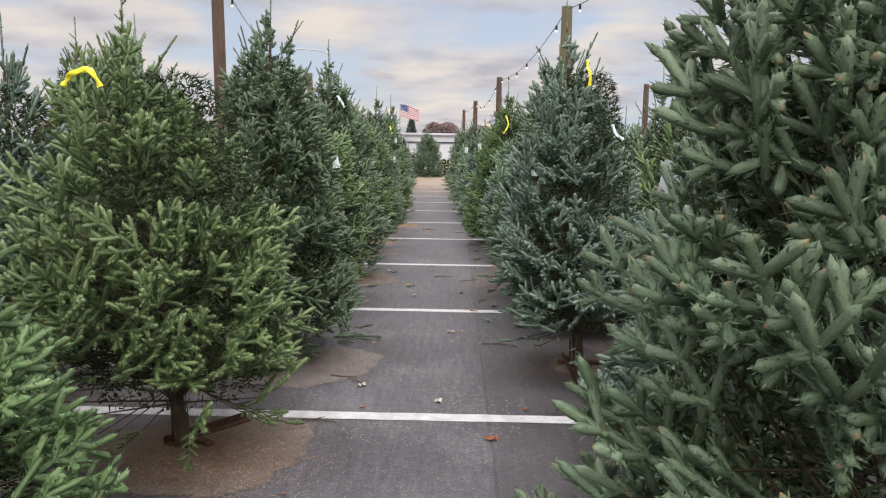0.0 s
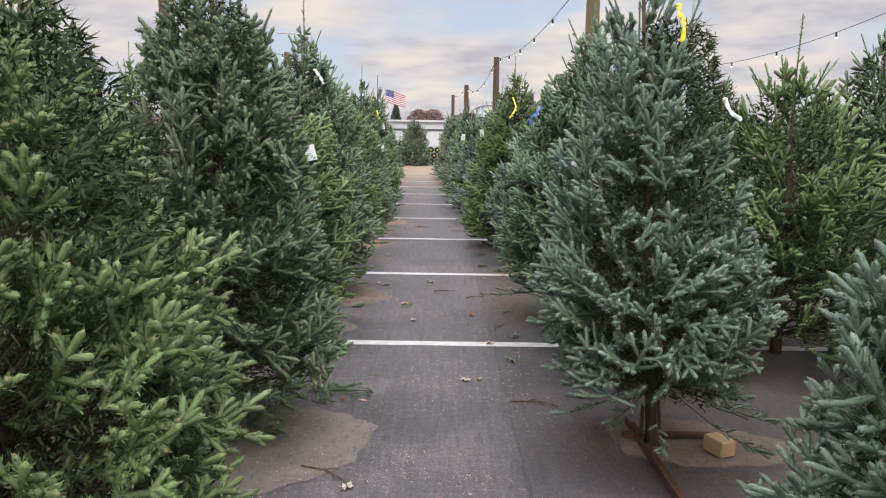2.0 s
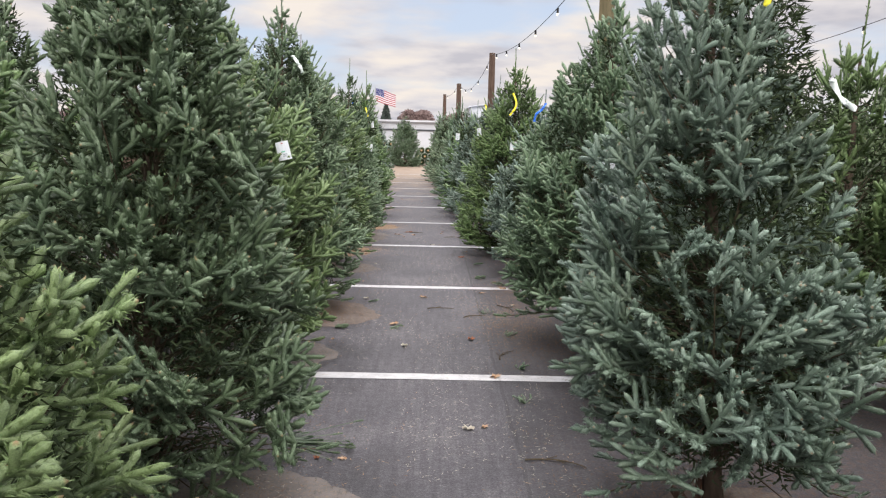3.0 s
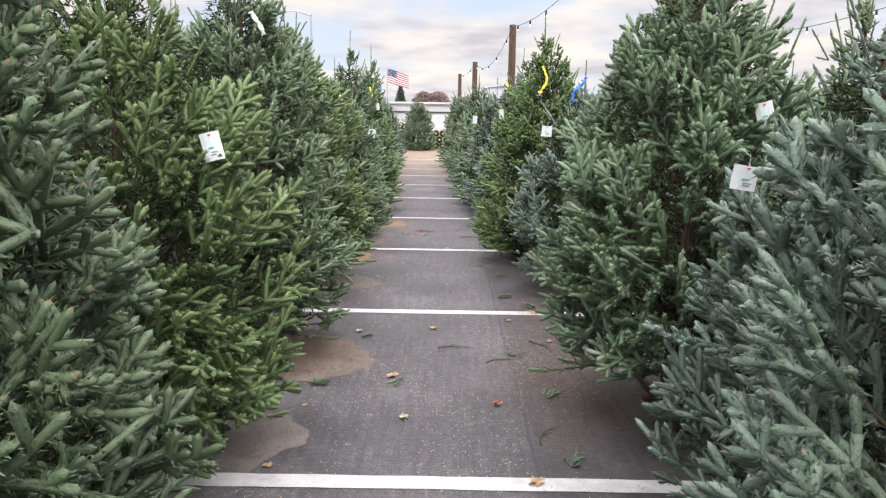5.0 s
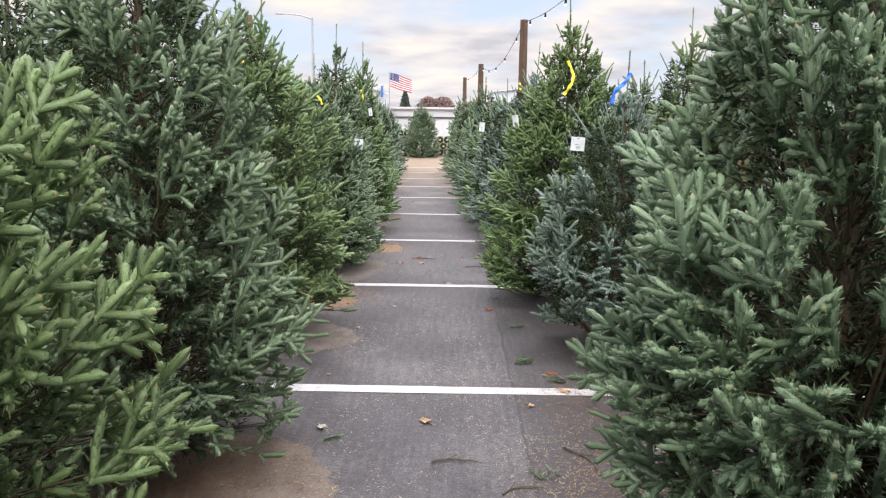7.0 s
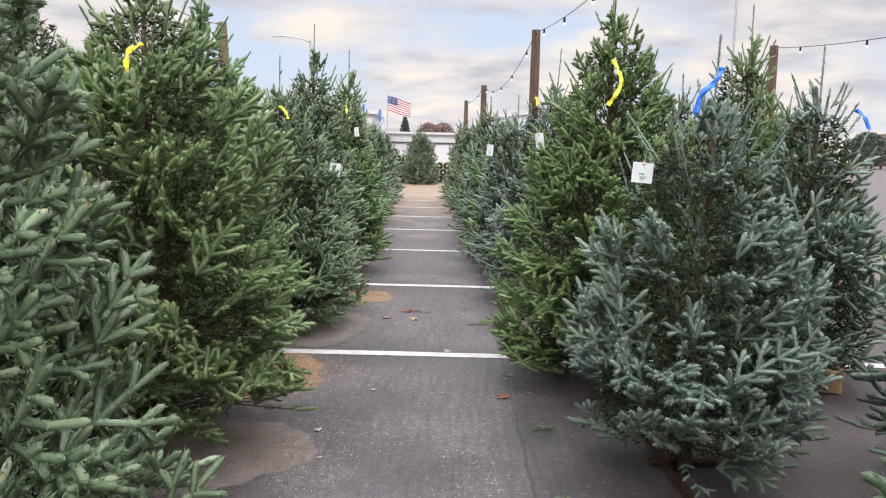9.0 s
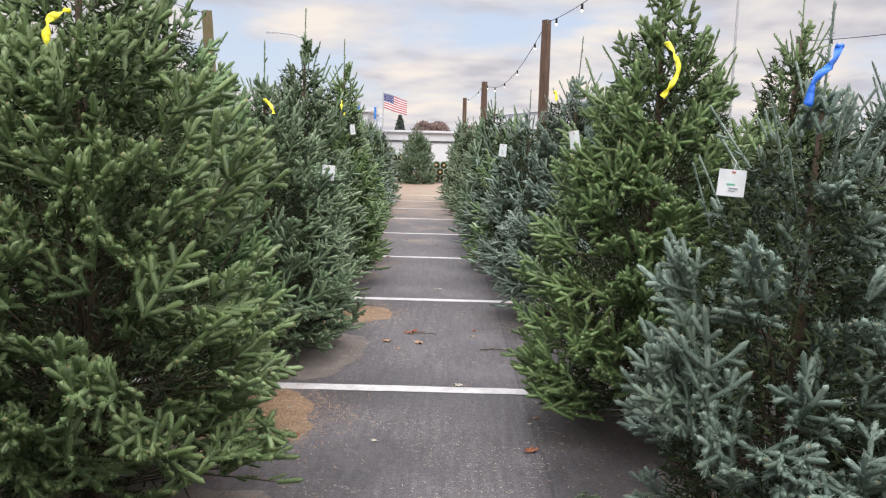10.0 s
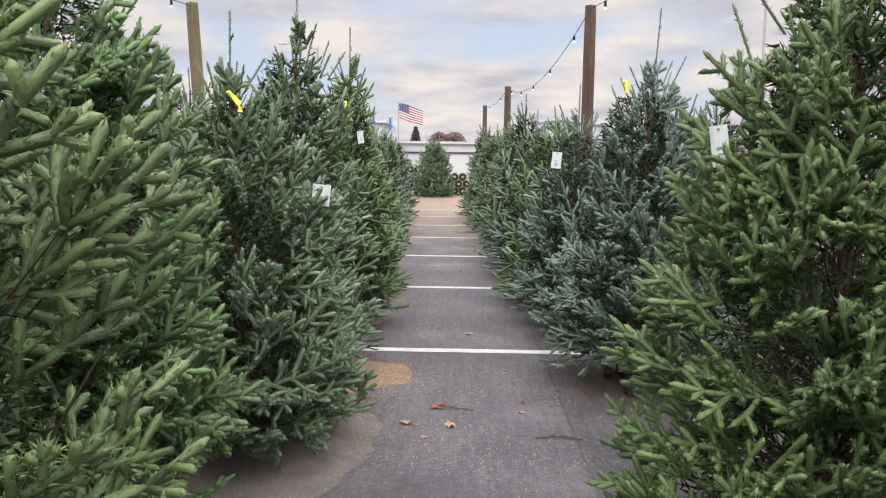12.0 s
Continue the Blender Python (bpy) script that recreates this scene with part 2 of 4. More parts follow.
def asphalt_material():
    mat, nt, b = material("damp_asphalt", (0.09, 0.09, 0.09), 0.6, 0.4)
    co = nt.nodes.new("ShaderNodeTexCoord").outputs["Object"]
    sep = nt.nodes.new("ShaderNodeSeparateXYZ")
    nt.links.new(co, sep.inputs[0])
    grit = noise_node(nt, 95.0, 5.0, 0.8, co)
    wear = noise_node(nt, 1.6, 7.0, 0.6, co)
    streak = noise_node(nt, 5.0, 6.0, 0.65, co, stretch=(6.0, 0.5, 1))
    coarse = noise_node(nt, 24.0, 6.0, 0.75, co)
    v = math_node(nt, "ADD", math_node(nt, "MULTIPLY", wear, 0.45), math_node(nt, "MULTIPLY", streak, 0.22))
    v = math_node(nt, "ADD", v, math_node(nt, "MULTIPLY", coarse, 0.33))
    c = ramp_node(nt, v, (0.39, (0.040, 0.038, 0.043)), (0.5, (0.084, 0.080, 0.090)), (0.61, (0.144, 0.138, 0.146)))
    stone = ramp_node(nt, grit, (0.34, (0.50, 0.50, 0.51)), (0.52, (1.0, 1.0, 1.0)), (0.66, (1.9, 1.85, 1.8)))
    c = mix_node(nt, 1.0, c, stone, "MULTIPLY")
    # the paving joint: beyond it the asphalt is damper and darker
    edge = math_node(nt, "ADD", sep.outputs[0], range_node(nt, noise_node(nt, 2.2, 5.0, 0.6, co), 0.3, 0.7, -0.012, 0.012))
    damp = math_node(nt, "MULTIPLY", range_node(nt, edge, 0.47, 0.51, 0.0, 0.34), range_node(nt, edge, 2.4, 4.5, 1.0, 0.0))
    c = mix_node(nt, damp, c, (0.030, 0.029, 0.031))
    joint = math_node(nt, "LESS_THAN", math_node(nt, "ABSOLUTE", math_node(nt, "SUBTRACT", edge, 0.478)), 0.009)
    c = mix_node(nt, math_node(nt, "MULTIPLY", joint, 0.45), c, (0.02, 0.02, 0.02))
    # straw and sawdust trodden into the far end, and thin needle litter along the rows
    litter = noise_node(nt, 34.0, 7.0, 0.72, co)
    far = range_node(nt, math_node(nt, "ADD", sep.outputs[1], range_node(nt, wear, 0.3, 0.7, -6.0, 6.0)), 21.0, 31.0, 0.0, 1.0)
    straw = ramp_node(nt, litter, (0.3, (0.16, 0.115, 0.080)), (0.6, (0.32, 0.245, 0.175)), (0.75, (0.42, 0.34, 0.25)))
    lane = range_node(nt, math_node(nt, "ABSOLUTE", math_node(nt, "ADD", sep.outputs[0], 0.9)), 2.6, 4.6, 0.9, 0.0)
    c = mix_node(nt, math_node(nt, "MULTIPLY", far, lane), c, straw)
    side = range_node(nt, math_node(nt, "ABSOLUTE", sep.outputs[0]), 0.6, 1.25, 0.0, 0.32)
    c = mix_node(nt, math_node(nt, "MULTIPLY", side, range_node(nt, litter, 0.45, 0.6, 0.0, 1.0)), c, (0.17, 0.095, 0.055))
    nt.links.new(c, b.inputs["Base Color"])
    nt.links.new(range_node(nt, wear, 0.3, 0.7, 0.50, 0.78), b.inputs["Roughness"])
    bump_node(nt, b, grit, 0.5, 0.004)
    return mat


ASPHALT = asphalt_material()


def patch_material(name, dark, light, fleck):
    mat, nt, b = material(name, dark, 0.85, 0.2)
    co = nt.nodes.new("ShaderNodeTexCoord").outputs["Object"]
    a, f = noise_node(nt, 7.0, 7.0, 0.6, co), noise_node(nt, 70.0, 5.0, 0.75, co)
    straws = noise_node(nt, 38.0, 6.0, 0.8, co, stretch=(1.0, 0.45, 1))
    c = ramp_node(nt, a, (0.34, dark), (0.64, light))
    c = mix_node(nt, range_node(nt, straws, 0.47, 0.36, 0.0, 0.55), c, (dark[0] * 0.45, dark[1] * 0.42, dark[2] * 0.40))
    c = mix_node(nt, range_node(nt, f, 0.52, 0.64, 0.0, 0.75), c, fleck)
    nt.links.new(c, b.inputs["Base Color"])
    bump_node(nt, b, f, 0.6, 0.006)
    return mat


DRY_PATCH = patch_material("dry_asphalt", (0.140, 0.127, 0.121), (0.195, 0.178, 0.169), (0.26, 0.20, 0.15))
NEEDLE_PATCH = patch_material("needle_litter", (0.134, 0.110, 0.098), (0.190, 0.160, 0.144), (0.29, 0.22, 0.16))
STRAW_PATCH = patch_material("straw_litter", (0.185, 0.132, 0.094), (0.27, 0.200, 0.142), (0.43, 0.34, 0.24))


def paint_material():
    mat, nt, b = material("road_paint", (0.7, 0.7, 0.7), 0.7, 0.3)
    co = nt.nodes.new("ShaderNodeTexCoord").outputs["Object"]
    a, f = noise_node(nt, 9.0, 7.0, 0.65, co), noise_node(nt, 110.0, 4.0, 0.7, co)
    c = ramp_node(nt, a, (0.3, (0.38, 0.38, 0.39)), (0.55, (0.54, 0.54, 0.55)), (0.7, (0.62, 0.62, 0.62)))
    c = mix_node(nt, range_node(nt, f, 0.60, 0.70, 0.0, 0.7), c, (0.16, 0.16, 0.16))
    nt.links.new(c, b.inputs["Base Color"])
    bump_node(nt, b, f, 0.4, 0.003)
    return mat


PAINT = paint_material()

# ---- mesh helpers ----


def finish(name, bm, mat, smooth=False):
    me = bpy.data.meshes.new(name)
    bm.normal_update()
    bm.to_mesh(me)
    bm.free()
    if mat:
        me.materials.append(mat)
    if smooth:
        me.polygons.foreach_set("use_smooth", [True] * len(me.polygons))
    return me


def part(name, bm, mat, parent=None, label="", smooth=False):
    ob = new(name, finish(name, bm, mat, smooth))
    ob.parent = parent
    if label:
        tagged(ob, label)
    return ob


def empty(name, m=None):
    ob = new(name)
    if m is not None:
        ob.matrix_world = m
        ob.matrix_basis = m
    return ob


def box(bm, x, y, z, sx, sy, sz, m=None, bevel=0.0):
    """Adds a box centred at x, y, z; bevel rounds its edges."""
    got = bmesh.ops.create_cube(bm, size=1.0)["verts"]
    for v in got:
        v.co = Vector((x + v.co.x * sx, y + v.co.y * sy, z + v.co.z * sz))
    if bevel:
        edges = list({e for v in got for e in v.link_edges})
        made = bmesh.ops.bevel(bm, geom=edges, offset=bevel, segments=1, affect="EDGES")
        got = list({v for f in made["faces"] for v in f.verts} | {v for v in got if v.is_valid})
    if m is not None:
        for v in got:
            v.co = m @ v.co
    return bm


def tube(bm, points, radii, sides=6, cap=True):
    """Adds a tube along points."""
    rings = []
    pts = [Vector(p) for p in points]
    for i, p in enumerate(pts):
        d = (pts[min(i + 1, len(pts) - 1)] - pts[max(i - 1, 0)]).normalized()
        side = d.cross(Vector((0.13, 0.31, 0.94)) if abs(d.z) < 0.9 else Vector((1, 0, 0))).normalized()
        other = d.cross(side)
        rings.append([bm.verts.new(p + (side * math.cos(a) + other * math.sin(a)) * radii[i])
                      for a in (2 * math.pi * k / sides for k in range(sides))])
    for a, b in zip(rings, rings[1:]):
        for k in range(sides):
            bm.faces.new((a[k], a[(k + 1) % sides], b[(k + 1) % sides], b[k]))
    if cap:
        bm.faces.new(rings[0][::-1])
        bm.faces.new(rings[-1])
    return bm


def raw_mesh(name, verts, faces, mat):
    """A mesh of triangles from arrays."""
    me = bpy.data.meshes.new(name)
    n, k = len(verts), len(faces)
    me.vertices.add(n)
    me.vertices.foreach_set("co", verts.astype(np.float32).ravel())
    me.loops.add(k * 3)
    me.loops.foreach_set("vertex_index", faces.astype(np.int32).ravel())
    me.polygons.add(k)
    me.polygons.foreach_set("loop_start", np.arange(0, k * 3, 3, dtype=np.int32))
    me.update(calc_edges=True)
    me.polygons.foreach_set("use_smooth", np.ones(k, dtype=bool))
    me.materials.append(mat)
    return me


# ---- ground ----


def make_ground():
    bm = bmesh.new()
    box(bm, 0, 150, -0.05, 600, 700, 0.1)
    ground = new("ground", finish("ground", bm, ASPHALT))
    tagged(ground, "damp dark grey asphalt car park with worn patches", "ground", kind="structure")


def make_line(y, slope):
    bm = bmesh.new()
    rng = random.Random(int(y * 10))
    n = 60
    low, high = [], []
    for i in range(n + 1):
        x = -3.2 + 6.4 * i / n
        yy = y + slope * x
        low.append(bm.verts.new((x, yy - 0.055 + rng.uniform(-0.003, 0.003), 0.004)))
        high.append(bm.verts.new((x, yy + 0.055 + rng.uniform(-0.003, 0.003), 0.004)))
    for i in range(n):
        bm.faces.new((low[i], low[i + 1], high[i + 1], high[i]))
    ob = new("road_marking", finish("road_marking", bm, PAINT))
    tagged(ob, "worn white painted parking bay line on asphalt", "road marking", "parking bay lines", "structure")


def make_patch(x, y, rx, ry, mat, label, seed):
    """A flat stain with an uneven, lobed outline."""
    rng = random.Random(seed)
    ph = [rng.uniform(0, 6.28) for _ in range(5)]
    bm = bmesh.new()
    mid = bm.verts.new((x, y, 0.0025))
    ring = []
    for i in range(72):
        a = 2 * math.pi * i / 72
        r = 1 + 0.09 * math.sin(2 * a + ph[0]) + 0.07 * math.sin(3 * a + ph[1]) + 0.035 * math.sin(7 * a + ph[2]) + 0.02 * math.sin(15 * a + ph[3]) + rng.uniform(-0.03, 0.03)
        ring.append(bm.verts.new((x + rx * r * math.cos(a), y + ry * r * math.sin(a), 0.0025)))
    for i in range(72):
        bm.faces.new((mid, ring[i], ring[(i + 1) % 72]))
    ob = new("ground_patch", finish("ground_patch", bm, mat))
    tagged(ob, label, "ground patch", "patches under the trees", "structure")


make_ground()
for y in (4.0, 6.74, 9.46, 12.22, 14.95, 17.82, 20.67, 23.43, 26.1, 28.8, 31.5):
    make_line(y, 0.0)
for i, (x, y, rx, ry, mat, label) in enumerate((
        (-0.90, 3.49, 0.56, 0.45, NEEDLE_PATCH, "dry pale patch of asphalt strewn with brown needles"),
        (-0.76, 4.95, 0.53, 0.50, DRY_PATCH, "dry grey patch of asphalt with a lobed edge"),
        (-1.02, 7.06, 0.49, 0.38, DRY_PATCH, "dry grey patch of asphalt with a lobed edge"),
        (-0.94, 8.34, 0.56, 0.52, NEEDLE_PATCH, "brown needle litter on a dry patch of asphalt"),
        (-1.06, 10.42, 0.49, 0.50, DRY_PATCH, "dry grey patch of asphalt strewn with needles"),
        (-1.12, 11.72, 0.50, 0.47, STRAW_PATCH, "tan straw and sawdust spilled on asphalt"),
        (-1.00, 12.98, 0.52, 0.58, DRY_PATCH, "dry grey patch of asphalt with a lobed edge"),
        (-0.92, 14.28, 0.44, 0.44, STRAW_PATCH, "tan straw and sawdust spilled on asphalt"),
        (-1.20, 16.15, 0.48, 0.50, DRY_PATCH, "dry grey patch of asphalt with a lobed edge"),
        (1.32, 5.05, 0.40, 0.30, NEEDLE_PATCH, "brown needle litter round a tree on asphalt"))):
    make_patch(x, y, rx, ry, mat, label, i)

# ---- fir trees ----
TAU = 2 * math.pi


def rotate(v, axis, a):
    """Turns rows of v about rows of axis by the angles a."""
    c, s = np.cos(a)[:, None], np.sin(a)[:, None]
    return v * c + np.cross(axis, v) * s + axis * np.sum(axis * v, 1, keepdims=True) * (1 - c)


def unit(v):
    return v / np.maximum(np.linalg.norm(v, axis=-1, keepdims=True), 1e-9)


def profile(u, full):
    """How far the crown reaches at the height u (0 skirt, 1 top), as a share of the radius."""
    return min((1 - u) ** full * min(1.0, 0.80 + u * 1.6), (1 - u) * 2.0)


def grow_fan(shoot, rng, base, axis, up, s, small):
    """A flat bough end: a stem of shoots in line, with pairs of side shoots at its joints that fork in turn."""
    wing = np.cross(axis, up)
    p, d = base, axis
    joints = 2 if small else 3
    for k in range(joints):
        last = k == joints - 1
        step = s * rng.uniform(0.88, 1.08) * (1.08 if last else 1.0)
        shoot(p, unit(d + rng.normal(0, 0.06, 3)), up, step * 1.06, 0.22 + 0.5 * last + rng.uniform(0, 0.2))
        left = joints - 1 - k
        for side in (-1, 1):
            if rng.random() < 0.07:
                continue
            e = unit(d * rng.uniform(0.60, 0.82) + wing * side * rng.uniform(0.6, 0.8) + up * rng.normal(0.14, 0.17))
            one = s * rng.uniform(0.68, 1.0) * (0.92 if last else 1.0)
            root = p + d * (0.10 * s)
            shoot(root, e, up, one, rng.uniform(0.35, 0.8) if last or left == 1 else rng.uniform(0.2, 0.45))
            if left and not small:
                knot = root + e * one * 0.86
                shoot(knot, unit(e + d * 0.25 + up * rng.normal(0.1, 0.1)), up, one * rng.uniform(0.75, 1.0), rng.uniform(0.5, 1.0))
                for turn in (-1, 1):
                    if rng.random() < 0.30:
                        continue
                    g = unit(e * 0.72 + np.cross(e, up) * turn * 0.68 + up * rng.normal(0.12, 0.15))
                    shoot(knot, g, up, one * rng.uniform(0.5, 0.8), rng.uniform(0.5, 1.0))
        p = p + d * step * 0.94
        d = unit(d + up * rng.normal(0.10, 0.08))
    return p


def fir_skeleton(rng, H, R, skirt, density, full, spindle, coarse, slant):
    """Fans of shoots all over the crown, each on a branch from the trunk. Gives arrays of the shoots' starts,
    directions, upward sides, lengths and ages, and the wood as (start, end)."""
    starts, dirs, ups, lens, ages, wood = [], [], [], [], [], []
    lean = rng.normal(0, 0.015, 2) + np.array(slant)
    lob = rng.uniform(0, TAU, 4)
    drift = rng.uniform(0, 50)

    def shoot(p, d, up, length, age):
        starts.append(p), dirs.append(d), ups.append(up), lens.append(length), ages.append(age)

    area = TAU * R * (H - skirt) * sum(profile((i + 0.5) / 20, full) for i in range(20)) / 20
    count = int(area / (0.0146 * coarse ** 2) * density)
    us = np.sort(rng.uniform(0, 1, count * 3))
    keep = np.array([profile(u, full) + 0.06 for u in us]) > rng.uniform(0, 1, count * 3) * 1.0
    us = rng.permutation(us[keep])[:count]
    for i, u in enumerate(us):
        inner = i % 6 == 0
        a = i * 2.39996 + rng.normal(0, 0.3)
        z = skirt + u * (H * 0.95 - skirt) + rng.normal(0, 0.02)
        out = np.array([math.cos(a), math.sin(a), 0.0])
        uneven = 1 + 0.06 * math.sin(2 * a + lob[0]) + 0.05 * math.sin(3 * a + lob[1] + 4 * u)
        lump = noise.noise(Vector((out[0] * 2.1 * R / 0.65, out[1] * 2.1 * R / 0.65, z * 4.6 + drift)))
        if lump < -0.17 and not inner:
            continue
        uneven += 0.30 * lump
        reach = R * profile(u, full) * uneven * (rng.uniform(0.92, 1.08) if not inner else rng.uniform(0.45, 0.78))
        reach = max(reach, 0.05)
        rise = radians(4 + 32 * min(1, u * 2.2) + 32 * u ** 2 + rng.normal(0, 15))
        turn = rng.normal(0, 0.40)
        side = np.array([-math.sin(a), math.cos(a), 0.0])
        axis = unit((out * math.cos(turn) + side * math.sin(turn)) * math.cos(rise) + np.array([0, 0, math.sin(rise)]))
        small = reach < 0.20
        s = (0.074 + 0.020 * min(1, reach / 0.5)) * coarse * rng.uniform(0.72, 1.28)
        spray = s * (1.9 if small else 2.8)
        tip = np.array([lean[0] * z, lean[1] * z, z]) + out * reach
        base = tip - axis * spray * 1.02
        root_z = min(z, max(skirt * 0.6, z - reach * math.tan(min(rise, 1.2)) * 0.8))
        wood.append((np.array([lean[0] * root_z, lean[1] * root_z, root_z]), base + axis * spray * 0.15))
        up = unit(np.array([0, 0, 0.70]) + out * 0.60 + rng.normal(0, 0.34, 3))
        up = unit(up - axis * np.dot(up, axis))
        grow_fan(shoot, rng, base, axis, up, s, small)
    # long thin boughs that droop below the skirt, bare towards the trunk
    for i in range(11):
        a = i * 2.39996 + rng.normal(0, 0.3)
        out = np.array([math.cos(a), math.sin(a), 0.0])
        side = np.array([-math.sin(a), math.cos(a), 0.0])
        far, end_z = R * rng.uniform(0.62, 0.95), rng.uniform(0.06, 0.24)
        bend = rng.normal(0, 0.10)
        pts = [out * far * q + side * bend * q * q + np.array([0, 0, skirt * 0.9 + (end_z - skirt * 0.9) * (1.35 * q - 0.35 * q * q * q)]) for q in (0.05, 0.3, 0.55, 0.78, 1.0)]
        for p, q in zip(pts, pts[1:]):
            wood.append((p, q))
        for q, (p, e) in enumerate(zip(pts[2:], pts[3:])):
            d = unit(e - p)
            for k in range(3):
                for w in (-1, 1):
                    if rng.random() < 0.35:
                        continue
                    shoot(p + (e - p) * (k + 0.4) / 3, unit(d * 0.75 + np.cross(d, [0, 0, 1.0]) * w * 0.65 + np.array([0, 0, rng.normal(0.15, 0.15)])), np.array([0.0, 0.0, 1.0]), 0.075 * coarse * rng.uniform(0.6, 1.1), -rng.uniform(0.2, 0.6))
        shoot(pts[-1] - d * 0.05, unit(d + np.array([0, 0, 0.2])), np.array([0.0, 0.0, 1.0]), 0.10 * coarse, 0.5)
    # the leader and the tall ascending shoots of the last years about it
    top = np.array([lean[0] * H * 0.86, lean[1] * H * 0.86, H * 0.86])
    spikes = [(top, unit(np.array([rng.normal(0, 0.05), rng.normal(0, 0.05), 1.0])), H * 0.12 * spindle ** 0.7 + 0.08)]
    for i in range(rng.integers(22, 30)):
        a = i * 2.39996 + rng.normal(0, 0.3)
        out = np.array([math.cos(a), math.sin(a), 0])
        low = rng.uniform(0.0, 0.22) * H
        wide = R * profile(min(1, (H * 0.86 - low - skirt) / (H * 0.95 - skirt)), full) * rng.uniform(0.35, 0.85)
        spikes.append((top - np.array([0, 0, low]) + out * wide, unit(out * rng.uniform(0.25, 0.75) + np.array([0, 0, 1.0])), rng.uniform(0.11, 0.24) * spindle ** 0.3))
    for p, d, length in spikes:
        wood.append((p, p + d * length))
        n = max(2, int(length / (0.065 * coarse)))
        up = unit(np.cross(d, rng.normal(0, 1, 3)))
        for k in range(n):
            shoot(p + d * length * k / n, d, up, length / n * 1.1, -0.6)
            if k < n - 1 and rng.random() < 0.6:
                w = unit(np.cross(d, rng.normal(0, 1, 3)))
                shoot(p + d * length * k / n, unit(d * 0.7 + w * 0.7), up, 0.055 * coarse * rng.uniform(0.7, 1.2), -0.5)
    return (np.array(starts), np.array(dirs), np.array(ups), np.array(lens), np.array(ages), wood, lean)


def fir_crown(rng, starts, dirs, ups, lens, ages, needles, length, width, sides, mat):
    """Round every shoot a brush of needles, each a thin pointed blade, over a blunt core of needles pressed close."""
    n = len(starts)
    ups = unit(ups - dirs * np.sum(ups * dirs, 1, keepdims=True))
    thin = ages < 0
    growth = np.clip(np.abs(ages) * rng.uniform(0.5, 1.2, n), 0, 1)
    idx = np.repeat(np.arange(n), needles)
    f = np.tile((np.arange(needles) + 0.5) / needles, n) + rng.uniform(-0.5, 0.5, n * needles) / needles
    d, up = dirs[idx], ups[idx]
    phi = np.tile(np.arange(needles) * 2.4, n) + rng.uniform(-0.5, 0.5, n * needles)
    phi = (np.mod(phi, TAU) - math.pi) * 0.86
    radial = rotate(up, d, phi)
    lift = rng.normal(0.84, 0.13, n * needles) * (1 - 0.55 * np.clip(f * 1.6 - 0.6, 0, 1))
    nd = unit(d * np.cos(lift)[:, None] + radial * np.sin(lift)[:, None])
    size = length * 0.76 * rng.uniform(0.8, 1.15, n * needles) * np.where(thin[idx], 0.68, 1.0)
    r = np.where(thin, 0.22, 0.47) * length
    p = starts[idx] + d * (lens[idx] * f * 0.90)[:, None] + radial * (r[idx] * 0.80 * (1 - 0.5 * np.clip(f - 0.7, 0, 1) / 0.3))[:, None]
    wide = unit(np.cross(nd, radial + rng.normal(0, 0.3, (n * needles, 3)))) * (width / 2)
    v = np.empty((n * needles, 3, 3))
    v[:, 0] = p - wide
    v[:, 1] = p + wide
    v[:, 2] = p + nd * size[:, None]
    g = np.repeat(np.clip(growth[idx] * rng.uniform(0.9, 1.1, n * needles) + 0.15 * f, 0, 1), 3)
    verts = v.reshape(-1, 3)
    faces = np.arange(len(verts)).reshape(-1, 3)
    wing = np.cross(dirs, ups)
    core = np.empty((n, 2 * sides + 1, 3))
    for i in range(sides):
        a = TAU * (i + 0.5) / sides
        ring = (wing * math.cos(a) + ups * (math.sin(a) * 0.85)) * r[:, None]
        core[:, i] = starts + ring * 0.82
        core[:, sides + i] = starts + dirs * (lens * 0.84)[:, None] + ring
    core[:, 2 * sides] = starts + dirs * (lens * 1.03)[:, None]
    off = len(verts) + np.arange(n)[:, None] * (2 * sides + 1)
    tris = []
    for i in range(sides):
        j = (i + 1) % sides
        tris += [(i, j, sides + j), (i, sides + j, sides + i), (sides + i, sides + j, 2 * sides)]
    faces = np.concatenate([faces] + [off + np.array(t) for t in tris])
    verts = np.concatenate([verts, core.reshape(-1, 3)])
    g = np.concatenate([g, np.repeat(growth * 0.85, 2 * sides + 1)])
    me = raw_mesh("crown", verts, faces, mat)
    attr = me.attributes.new("growth", "FLOAT", "POINT")
    attr.data.foreach_set("value", g.astype(np.float32))
    bud = np.zeros(len(verts))
    first = 3 * n * needles
    bud[first + 2 * sides::2 * sides + 1] = rng.uniform(0, 1, n) < 0.22
    attr = me.attributes.new("bud", "FLOAT", "POINT")
    attr.data.foreach_set("value", bud.astype(np.float32))
    return me


